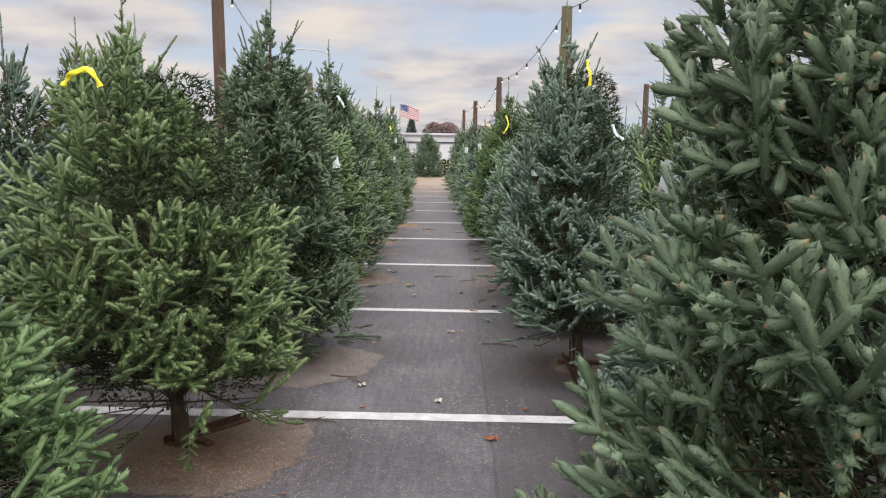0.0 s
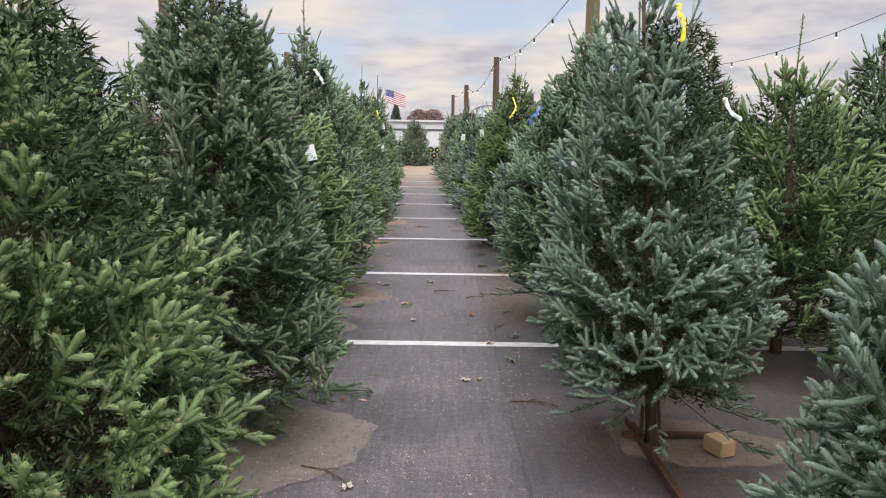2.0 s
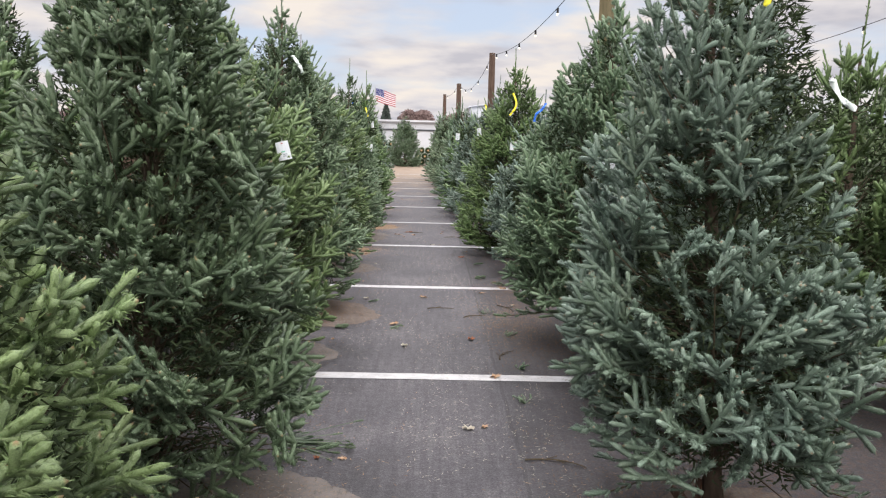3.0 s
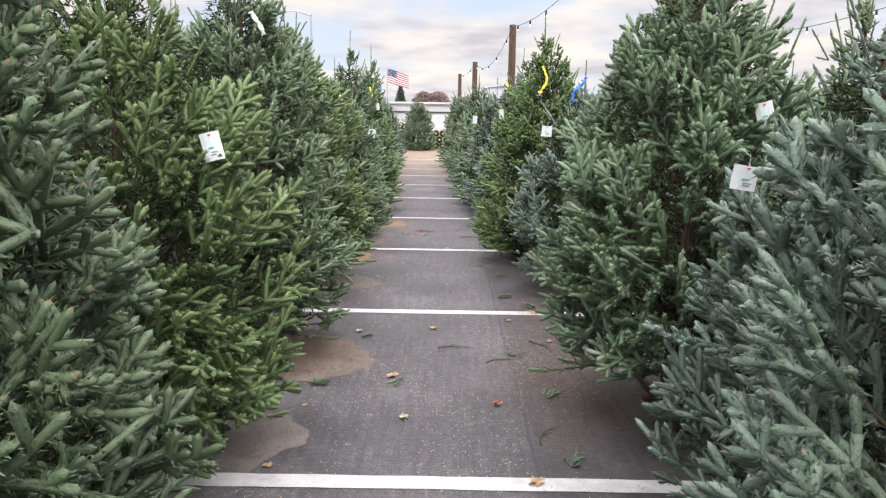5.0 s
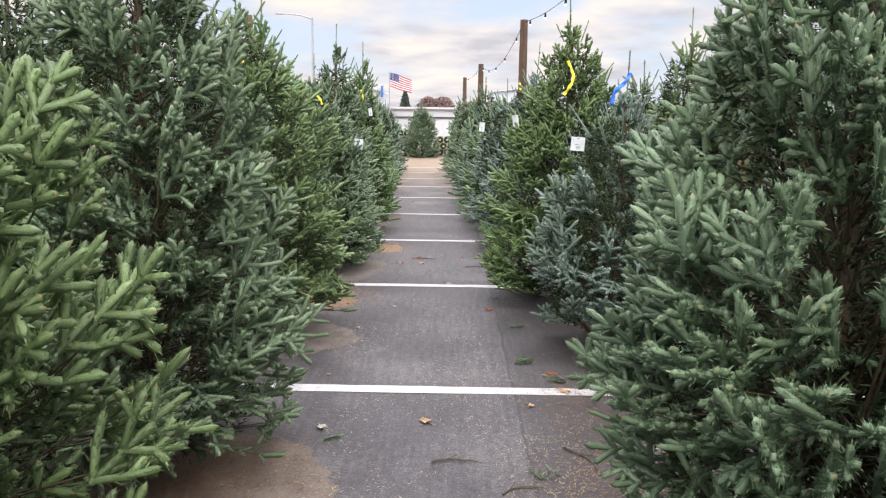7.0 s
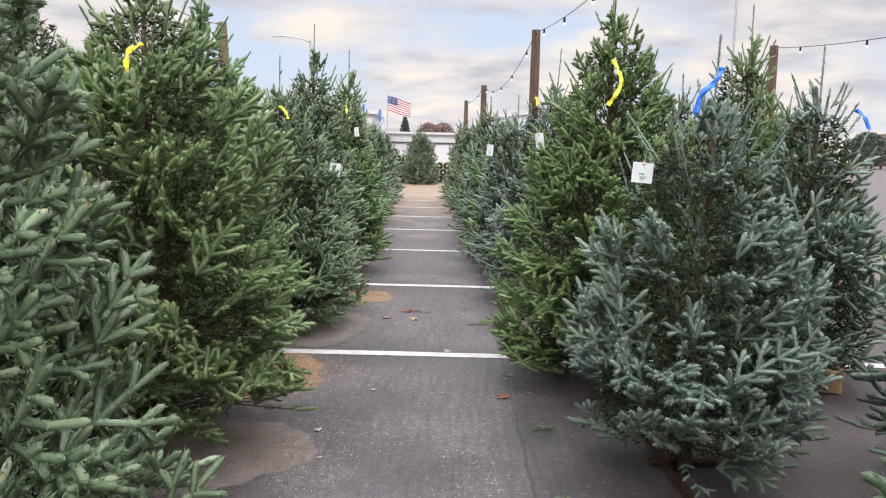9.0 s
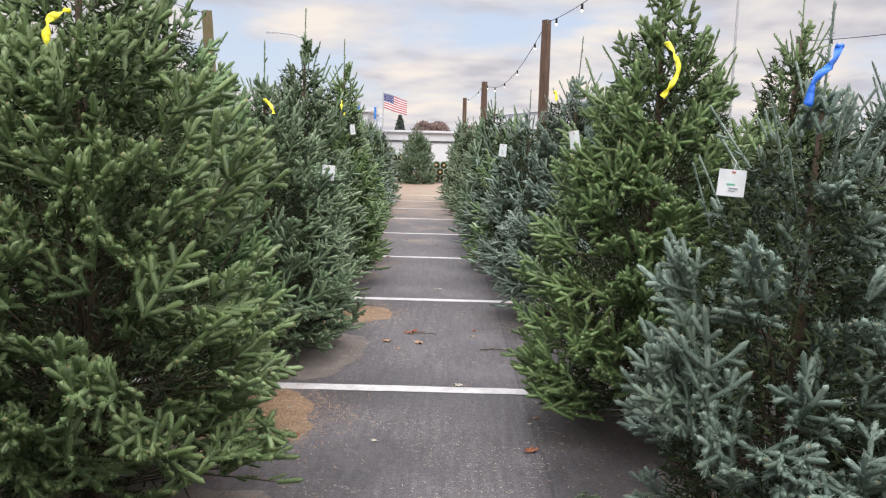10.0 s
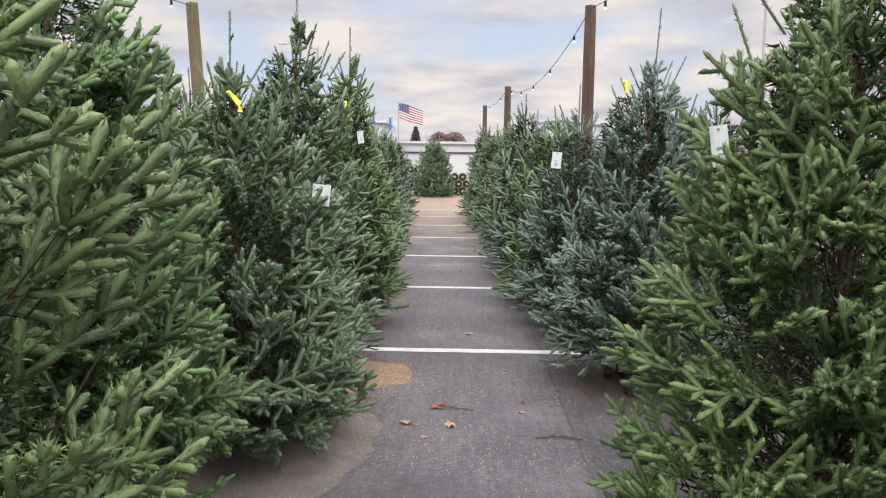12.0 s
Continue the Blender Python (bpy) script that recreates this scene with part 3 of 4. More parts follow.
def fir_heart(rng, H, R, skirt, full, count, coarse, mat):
    """The old inner foliage, its colour darkened for the shade inside the crown: a loose mass of long needle tufts
    close about the trunk and along the boughs.
    """
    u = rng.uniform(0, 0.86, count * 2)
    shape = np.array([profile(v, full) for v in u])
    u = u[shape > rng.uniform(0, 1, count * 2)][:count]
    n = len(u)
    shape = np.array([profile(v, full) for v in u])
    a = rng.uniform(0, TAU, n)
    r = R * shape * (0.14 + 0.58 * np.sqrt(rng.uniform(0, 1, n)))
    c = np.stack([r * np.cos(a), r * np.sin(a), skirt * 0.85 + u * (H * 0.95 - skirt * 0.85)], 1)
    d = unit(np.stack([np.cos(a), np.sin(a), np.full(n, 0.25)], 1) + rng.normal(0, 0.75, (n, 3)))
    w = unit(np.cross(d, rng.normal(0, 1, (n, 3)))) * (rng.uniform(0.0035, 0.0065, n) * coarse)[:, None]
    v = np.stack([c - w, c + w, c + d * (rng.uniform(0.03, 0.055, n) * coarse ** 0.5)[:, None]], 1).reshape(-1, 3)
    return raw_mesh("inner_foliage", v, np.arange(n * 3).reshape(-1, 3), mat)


def fir_wood(H, wood, lean, thick):
    """The trunk, and the main branches joined."""
    bm = bmesh.new()
    pts = [(lean[0] * z, lean[1] * z, z) for z in (0, 0.06, 0.3 * H, 0.6 * H, 0.88 * H)]
    tube(bm, pts, [thick * 1.12, thick, thick * 0.8, thick * 0.5, 0.008], 9)
    trunk = finish("trunk", bm, BARK, True)
    verts, faces = [], []
    for base, end in wood:
        length = np.linalg.norm(end - base) + 1e-6
        d = (end - base) / length
        side = np.cross(d, [0.1, 0.2, 1.0])
        side /= np.linalg.norm(side) + 1e-9
        other = np.cross(d, side)
        o = len(verts)
        r = 0.003 + 0.005 * length
        for q, rr in ((base, r), (end, 0.0022)):
            for i in range(3):
                a = TAU * i / 3
                verts.append(q + (side * math.cos(a) + other * math.sin(a)) * rr)
        for i in range(3):
            j = (i + 1) % 3
            faces += [(o + i, o + j, o + 3 + j), (o + i, o + 3 + j, o + 3 + i)]
    return trunk, raw_mesh("branchwork", np.array(verts), np.array(faces), TWIG)


LABELS = {
    "green": "mid-green cut fir tree with dense soft needles",
    "deep": "dark green bushy cut fir tree with upright shoots",
    "blue": "blue-green cut fir tree with silvery needles",
    "dark": "dark green dense cut fir tree with short needles",
    "bright": "yellow-green bushy cut fir tree with short needles",
}


def fir(x, y, H, R, kind, seed, needles=18, skirt=0.30, density=1.0, full=0.80, spindle=1.0, length=0.0245, width=0.0050, sides=5, coarse=1.0, turn=0.0, thick=0.037, label="", slant=(0.0, 0.0)):
    rng = np.random.default_rng(seed)
    s, d, up, l, a, wood, lean = fir_skeleton(rng, H, R, skirt, density, full, spindle, coarse, slant)
    tree = empty("fir_tree", pose(x, y, 0, 0, 0, turn))
    trunk, branches = fir_wood(H, wood, lean, thick)
    for name, me in (("trunk", trunk), ("branchwork", branches), ("crown", fir_crown(rng, s, d, up, l, a, needles, length, width, sides, NEEDLES[kind]))):
        ob = new(name, me)
        ob.parent = tree
        if name != "trunk":
            tagged(ob, kind="stuff")
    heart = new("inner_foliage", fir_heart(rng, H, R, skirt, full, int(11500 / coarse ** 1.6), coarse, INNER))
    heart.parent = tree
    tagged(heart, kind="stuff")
    tagged(tree, label or LABELS[kind], "fir tree", "cut fir trees in rows")
    return tree


def aisle(y):
    """The middle of the aisle, which drifts to one side further on."""
    return -max(0.0, y - 11.0) * 0.040


# the row along the near side of the aisle, tree by tree
ROW = (
    # x, y, height, radius, kind, skirt, density, fullness, spindle, shoot size, slant
    (-1.27, 1.95, 1.80, 0.60, "green", 0.22, 1.0, 0.45, 0.8, 0.95, 0.0),
    (-1.00, 3.54, 2.08, 0.72, "green", 0.36, 1.0, 0.36, 1.2, 0.92, -0.10),
    (-1.00, 5.22, 2.44, 0.72, "dark", 0.22, 1.0, 0.58, 1.1, 0.92, 0.0),
    (-1.25, 7.02, 2.25, 0.74, "green", 0.16, 1.0, 0.40, 1.0, 1.0, 0.0),
    (-1.15, 8.55, 2.56, 0.67, "deep", 0.14, 1.0, 0.46, 1.0, 0.96, 0.0),
    (-1.27, 10.48, 2.36, 0.72, "green", 0.24, 1.0, 0.32, 0.8, 1.0, 0.0),
    (-1.47, 11.80, 2.40, 0.64, "green", 0.26, 1.0, 0.46, 1.0, 0.96, 0.0),
    (-1.20, 13.05, 2.02, 0.67, "deep", 0.12, 1.0, 0.46, 1.2, 0.92, -0.02),
    (1.16, 1.55, 2.50, 0.71, "dark", 0.26, 1.1, 0.38, 1.0, 1.05, 0.0),
    (1.50, 3.30, 1.78, 0.66, "blue", 0.16, 1.0, 0.50, 1.0, 0.95, 0.0),
    (1.12, 5.03, 2.30, 0.61, "blue", 0.36, 1.0, 0.62, 1.2, 0.90, -0.08),
    (1.37, 6.25, 1.85, 0.62, "blue", 0.16, 1.0, 0.52, 1.0, 0.96, 0.0),
    (1.24, 7.60, 2.48, 0.75, "deep", 0.30, 1.25, 0.30, 0.7, 1.0, 0.03),
    (1.17, 10.34, 1.78, 0.60, "blue", 0.20, 0.85, 0.42, 1.6, 0.92, 0.0),
    (1.07, 11.72, 2.46, 0.70, "bright", 0.14, 1.0, 0.46, 0.9, 0.94, 0.0),
    (0.97, 14.29, 2.20, 0.60, "blue", 0.20, 1.0, 0.54, 1.7, 0.92, 0.03),
)
for i, (x, y, H, R, kind, skirt, density, full, spindle, size, slant) in enumerate(ROW):
    fir(x, y, H, R, kind, 100 + i, 14, skirt, density, full, spindle, 0.0256 * size, 0.0058, 4, size, slant=(slant, 0.0))

# the trees further on and in the rows behind share a few grown forms
FORMS = [
    fir(-1.30, 14.55, 2.50, 0.66, "deep", 201, 7, 0.20, 1.0, 0.60, 1.2, 0.031, 0.0085, 3, 1.42),
    fir(aisle(16) - 0.95, 16.0, 2.45, 0.60, "green", 202, 7, 0.16, 1.0, 0.66, 1.2, 0.031, 0.0085, 3, 1.42),
    fir(2.39, 6.64, 2.12, 0.86, "bright", 203, 7, 0.22, 1.0, 0.44, 1.4, 0.031, 0.0085, 3, 1.42),
    fir(aisle(15.9) + 1.02, 15.9, 1.98, 0.62, "blue", 204, 7, 0.16, 1.0, 0.54, 1.2, 0.031, 0.0085, 3, 1.42),
]
FAR_FORMS = [
    fir(aisle(17.4) - 1.05, 17.4, 2.25, 0.62, "deep", 205, 6, 0.16, 1.0, 0.56, 0.55, 0.040, 0.016, 3, 2.15),
    fir(aisle(17.2) + 1.05, 17.2, 2.0, 0.62, "green", 206, 6, 0.16, 1.0, 0.52, 0.6, 0.040, 0.016, 3, 2.15),
    fir(aisle(18.7) + 1.05, 18.7, 2.05, 0.60, "blue", 207, 6, 0.16, 1.0, 0.56, 0.6, 0.040, 0.016, 3, 2.15),
]


def plant(form, x, y, rng, grow=1.0):
    k = grow * rng.uniform(0.94, 1.06)
    return copy_thing(form, pose(x, y, 0, 0, 0, rng.uniform(0, 360)) @ Matrix.Diagonal((k * rng.uniform(0.95, 1.05), k, k * rng.uniform(0.97, 1.06), 1)))


rng = random.Random(7)
for x, y, f in ((2.5, 2.6, 0), (2.75, 4.6, 1), (2.55, 8.5, 0), (2.45, 10.2, 3), (2.35, 11.9, 3), (2.5, 13.6, 1), (3.5, 7.7, 0), (3.3, 5.6, 1),
                (-2.6, 2.6, 1), (-2.25, 4.4, 3), (-2.35, 6.1, 1), (-2.6, 7.2, 0), (-2.25, 9.55, 0), (-2.35, 11.0, 1), (-3.5, 5.4, 0), (-3.6, 7.9, 1), (-2.75, 12.3, 0), (-2.45, 13.9, 3)):
    plant(FORMS[f], x, y, rng, 1.0)
for y in (18.8, 20.2, 21.6, 23.0, 24.4, 25.8, 27.2, 28.6, 30.0):
    plant(FAR_FORMS[rng.randrange(3)], aisle(y) - 1.18 + rng.uniform(-0.08, 0.08), y, rng, 1.0)
for y in (20.1, 21.5, 23.0, 24.5, 26.0, 27.5, 29.0):
    plant(FAR_FORMS[rng.randrange(3)], aisle(y) + 1.16 + rng.uniform(-0.08, 0.08), y, rng, 0.98)
for side in (-1, 1):
    for row, y0, y1, step in ((2.75, 15.2, 30.0, 2.0), (4.3, 4.5, 26.0, 2.8)):
        y = y0
        while y < y1:
            x = aisle(y) + side * row + rng.uniform(-0.15, 0.15)
            near_post = min(math.hypot(x - px, y - py) for px, py in ((4.66, 18.3), (-3.12, 18.07), (4.9, 9.1)))
            if near_post > 0.35:
                plant((FORMS if y < 13 else FAR_FORMS)[rng.randrange(3)], x, y, rng, 1.02)
            y += step * rng.uniform(0.85, 1.15)
# the tree that closes the aisle
fir(-1.22, 39.7, 2.62, 0.90, "dark", 209, 6, 0.06, 1.5, 0.34, 0.8, 0.040, 0.016, 3, 2.15, label="dark green broad cut fir tree closing the aisle")

# ---- tree stands of rusty angle iron, wood blocks ----


def make_stand(x, y, foot, back, cross=0.42, turn=0):
    """A flat steel rail on the ground with an upright socket plate at the trunk and a short cross foot."""
    stand = empty("tree_stand", pose(x, y, 0, 0, 0, turn))
    bm = bmesh.new()
    box(bm, -0.05, (back - foot) / 2, 0.009, 0.045, foot + back, 0.006, bevel=0.001)
    box(bm, -0.0755, (back - foot) / 2, 0.025, 0.006, foot + back, 0.038, bevel=0.001)
    part("rail", bm, RUST, stand)
    bm = bmesh.new()
    box(bm, 0.08 * cross / 0.42, 0.075, 0.016, cross, 0.045, 0.02, bevel=0.002)
    part("cross_foot", bm, RUST, stand)
    bm = bmesh.new()
    box(bm, -0.062, 0.0, 0.10, 0.006, 0.05, 0.18, bevel=0.001)
    part("upright_plate", bm, RUST, stand)
    tagged(stand, "rusty angle-iron stand rail lying on asphalt at a trunk", "tree stand", "tree stands")


for x, y, foot, back in ((1.12, 5.03, 1.6, 0.25), (1.17, 10.34, 0.5, 1.25), (0.97, 14.29, 0.4, 0.9), (1.24, 7.6, 0.35, 0.9)):
    make_stand(x, y, foot, back)
make_stand(-1.00, 3.54, 0.06, 0.42, 0.16, -38)


def make_block(x, y, turn, sx, sy, sz):
    block = empty("wood_block", pose(x, y, 0, 0, 0, turn))
    bm = bmesh.new()
    box(bm, 0, 0, sz / 2 + 0.003, sx, sy, sz, bevel=0.006)
    part("offcut", bm, BLOCK_WOOD, block)
    bm = bmesh.new()
    box(bm, 0, -sy / 2 - 0.0015, sz / 2 + 0.003, sx * 0.86, 0.003, sz * 0.86)
    part("end_grain", bm, CUT_WOOD, block, "pale sawn end grain")
    tagged(block, "small sawn lumber offcut lying on asphalt", "wood block")


make_block(1.39, 4.93, 24, 0.085, 0.12, 0.075)
make_block(2.44, 11.72, -20, 0.20, 0.34, 0.14)

# ---- posts and string lights ----
POST_TOPS = {}


def make_post(key, x, y, top, wide, mat, label, lean=(0, 0)):
    post = empty("wooden_post", pose(x, y, 0))
    bm = bmesh.new()
    n = 7
    tube(bm, [(lean[0] * i / (n - 1), lean[1] * i / (n - 1), top * i / (n - 1)) for i in range(n)], [wide * (1.0 - 0.05 * i / (n - 1)) for i in range(n)], 4)
    bmesh.ops.bevel(bm, geom=[e for e in bm.edges if abs((e.verts[0].co - e.verts[1].co).z) > 0.2], offset=0.008, segments=1, affect="EDGES")
    part("post", bm, mat, post)
    bm = bmesh.new()
    tube(bm, [(lean[0], lean[1] - 0.06, top - 0.05), (lean[0], lean[1] - 0.10, top - 0.05), (lean[0], lean[1] - 0.11, top - 0.02)], [0.006] * 3, 5)
    part("cable_hook", bm, GALVANISED, post, "small bent steel hook")
    tagged(post, label, "post", "posts for the string lights")
    POST_TOPS[key] = Vector((x + lean[0], y + lean[1], top - 0.03))


BROWN_POST = "weathered brown wooden post rising among the trees"
make_post("r1", 1.50, 9.02, 3.05, 0.068, POST_GREEN, "weathered greenish wooden post among the trees")
make_post("r2", 1.21, 17.75, 3.06, 0.066, POST_WOOD, BROWN_POST)
make_post("r3", 0.90, 27.3, 3.12, 0.080, POST_WOOD, BROWN_POST)
make_post("r4", 0.55, 33.1, 3.10, 0.070, POST_WOOD, BROWN_POST)
make_post("l1", -2.22, 8.34, 3.25, 0.070, POST_WOOD, BROWN_POST, (-0.05, 0))
make_post("l2", -3.00, 18.07, 3.12, 0.075, POST_GREEN, "weathered leaning wooden post among the trees", (-0.16, 0))
make_post("q2", 4.66, 18.3, 3.00, 0.070, POST_WOOD, BROWN_POST)
make_post("q1", 5.1, 9.1, 3.05, 0.070, POST_WOOD, BROWN_POST)
make_post("r0", 1.9, 0.2, 3.05, 0.068, POST_WOOD, BROWN_POST)


def make_string(a, b, sag, count):
    """A cable between two posts with hanging bulbs."""
    p, q = POST_TOPS[a], POST_TOPS[b]
    at = lambda f: p.lerp(q, f) - Vector((0, 0, sag * 4 * f * (1 - f)))
    string = empty("string_lights", pose(*p))
    bm = bmesh.new()
    tube(bm, [at(i / 28) - p for i in range(29)], [0.0045] * 29, 4)
    part("cable", bm, CABLE, string)
    for i in range(count):
        c = at((i + 0.5) / count) - p
        bm = bmesh.new()
        tube(bm, [c, c - Vector((0, 0, 0.055))], [0.012, 0.014], 8)
        socket = part("socket", bm, CABLE, string, "black rubber lamp socket")
        bm = bmesh.new()
        bmesh.ops.create_uvsphere(bm, u_segments=10, v_segments=7, radius=0.014)
        for v in bm.verts:
            v.co = v.co + c - Vector((0, 0, 0.070))
        part("bulb", bm, bulb_mat, string, "small lit warm white bulb", True)
    tagged(string, "black cable of small lit bulbs hung between posts", "string lights", "string lights")


make_string("r1", "r2", 0.22, 6)
make_string("r2", "r3", 0.38, 5)
make_string("r3", "r4", 0.15, 2)
make_string("q1", "q2", 0.3, 6)
make_string("r0", "r1", 0.25, 6)
make_string("l2", "l1", 0.35, 6)

# ---- price tags and ribbons ----


def make_tag(x, y, z, w, h, turn, tilt, roll, dots=True):
    """A bent card tag with writing bars, on a loop of string."""
    tag = empty("price_tag", pose(x, y, z, tilt, roll, turn))
    bm = bmesh.new()
    cols = []
    for i in range(5):
        f = i / 4 - 0.5
        cols.append([bm.verts.new((f * w, 0.010 * (4 * f * f) + dy, s)) for dy in (0, 0.0012) for s in (-h / 2, h / 2)])
    for a, b in zip(cols, cols[1:]):
        bm.faces.new((a[0], b[0], b[1], a[1]))
        bm.faces.new((a[2], a[3], b[3], b[2]))
        bm.faces.new((a[1], b[1], b[3], a[3]))
        bm.faces.new((a[0], a[2], b[2], b[0]))
    bm.faces.new((cols[0][0], cols[0][1], cols[0][3], cols[0][2]))
    bm.faces.new((cols[-1][0], cols[-1][2], cols[-1][3], cols[-1][1]))
    part("card", bm, PAPER, tag)
    for k, (u, v, bw, bh, mat) in enumerate(((0.0, 0.40, 0.14, 0.06, RED_INK), (-0.05, -0.05, 0.30, 0.05, GREEN_INK), (0.05, -0.2, 0.34, 0.03, INK), (0.0, -0.29, 0.26, 0.03, INK))):
        if k and not dots:
            break
        bm = bmesh.new()
        box(bm, u * w, -0.0016, v * h, bw * w, 0.0012, bh * h)
        part("print_bar", bm, mat, tag)
    bm = bmesh.new()
    tube(bm, [(0, 0, h * 0.44), (0.006, 0.012, h * 0.44 + 0.03), (0, 0.05, h * 0.44 + 0.045)], [0.0006] * 3, 4)
    part("string", bm, PAPER, tag)
    tagged(tag, "white card price tag hanging on a fir branch", "price tag", "price tags")


for args in ((-0.78, 6.76, 1.30, 0.072, 0.105, 10, -6, -14), (1.39, 7.12, 1.45, 0.072, 0.105, -8, 4, -16), (0.87, 5.94, 1.27, 0.075, 0.065, 12, 2, 8),
             (-0.79, 12.95, 1.24, 0.085, 0.10, 4, 0, 6), (0.90, 10.26, 1.33, 0.085, 0.085, -6, 0, 4), (0.62, 11.62, 1.46, 0.05, 0.12, -20, 0, -8),
             (0.86, 2.06, 1.36, 0.085, 0.085, 14, 0, 12), (-0.95, 15.6, 1.59, 0.05, 0.10, 20, 0, -8), (0.45, 14.1, 1.42, 0.06, 0.10, -10, 0, 5)):
    make_tag(*args)


def make_ribbon(points, wide, mat, label):
    """A strip of plastic tape knotted to a shoot, bending through points."""
    pts = [Vector(p) for p in points]
    base = pts[0].copy()
    ribbon = empty("ribbon", pose(*base))
    fine = []
    for i in range(len(pts) - 1):
        p0, p1, p2, p3 = pts[max(i - 1, 0)], pts[i], pts[i + 1], pts[min(i + 2, len(pts) - 1)]
        for k in range(6):
            t = k / 6
            fine.append(0.5 * (2 * p1 + (p2 - p0) * t + (2 * p0 - 5 * p1 + 4 * p2 - p3) * t * t + (3 * p1 - p0 - 3 * p2 + p3) * t ** 3) - base)
    fine.append(pts[-1] - base)
    bm = bmesh.new()
    rows = []
    for i, p in enumerate(fine):
        d = (fine[min(i + 1, len(fine) - 1)] - fine[max(i - 1, 0)]).normalized()
        s = d.cross(Vector((math.sin(i * 0.9) * 0.9, 1, 0.25 * math.cos(i * 1.3)))).normalized() * wide / 2 * (0.72 + 0.28 * abs(math.cos(i * 0.55)))
        n = d.cross(s).normalized() * 0.0006
        rows.append([bm.verts.new(p + a) for a in (-s - n, s - n, s + n, -s + n)])
    for a, b in zip(rows, rows[1:]):
        for k in range(4):
            bm.faces.new((a[k], a[(k + 1) % 4], b[(k + 1) % 4], b[k]))
    bm.faces.new(rows[0])
    bm.faces.new(rows[-1][::-1])
    part("tail", bm, mat, ribbon, smooth=True)
    bm = bmesh.new()
    bmesh.ops.create_icosphere(bm, subdivisions=2, radius=wide * 0.45)
    for v in bm.verts:
        v.co = Vector((v.co.x * 1.2, v.co.y * 0.8, v.co.z * 0.7)) * (1 + 0.15 * math.sin(v.co.x * 300))
    part("knot", bm, mat, ribbon, smooth=True)
    tagged(ribbon, label, "ribbon", "marker ribbons")


YL = "yellow plastic marker ribbon tied to a fir branch"
make_ribbon(((-1.30, 3.15, 1.66), (-1.25, 3.12, 1.70), (-1.17, 3.10, 1.715), (-1.12, 3.08, 1.65)), 0.027, YELLOW, YL)
make_ribbon(((1.08, 4.90, 1.98), (1.075, 4.86, 1.94), (1.09, 4.84, 1.89), (1.085, 4.84, 1.82)), 0.023, YELLOW, YL)
make_ribbon(((-1.17, 10.22, 1.80), (-1.20, 10.18, 1.77), (-1.205, 10.16, 1.72), (-1.20, 10.16, 1.67)), 0.025, YELLOW, YL)
make_ribbon(((0.99, 11.42, 1.92), (1.01, 11.36, 1.86), (1.02, 11.33, 1.79), (0.985, 11.31, 1.72), (0.95, 11.31, 1.67)), 0.027, YELLOW, YL)
make_ribbon(((-1.18, 12.82, 1.70), (-1.13, 12.78, 1.66), (-1.11, 12.76, 1.61)), 0.023, YELLOW, YL)
make_ribbon(((-1.06, 15.5, 1.86), (-1.04, 15.45, 1.80), (-1.01, 15.44, 1.72)), 0.031, YELLOW, YL)
make_ribbon(((0.86, 14.15, 1.90), (0.87, 14.12, 1.86), (0.86, 14.10, 1.83)), 0.031, YELLOW, YL)
make_ribbon(((1.20, 10.26, 1.76), (1.16, 10.22, 1.70), (1.10, 10.19, 1.65), (1.08, 10.18, 1.57)), 0.027, BLUE_RIBBON, "blue plastic marker ribbon tied to a fir leader")
make_ribbon(((2.50, 11.7, 1.70), (2.53, 11.66, 1.66), (2.56, 11.64, 1.58)), 0.027, BLUE_RIBBON, "blue plastic marker ribbon tied to a fir branch")
make_ribbon(((-0.98, 8.20, 1.96), (-0.95, 8.16, 1.93), (-0.915, 8.14, 1.88), (-0.90, 8.14, 1.84)), 0.028, WHITE_RIBBON, "white plastic marker ribbon tied to a fir branch")
make_ribbon(((1.19, 4.60, 1.58), (1.21, 4.58, 1.53), (1.25, 4.57, 1.50)), 0.02, WHITE_RIBBON, "white plastic marker ribbon tied to a fir branch")

# ---- far end: flag, baled trees, buildings, woods ----


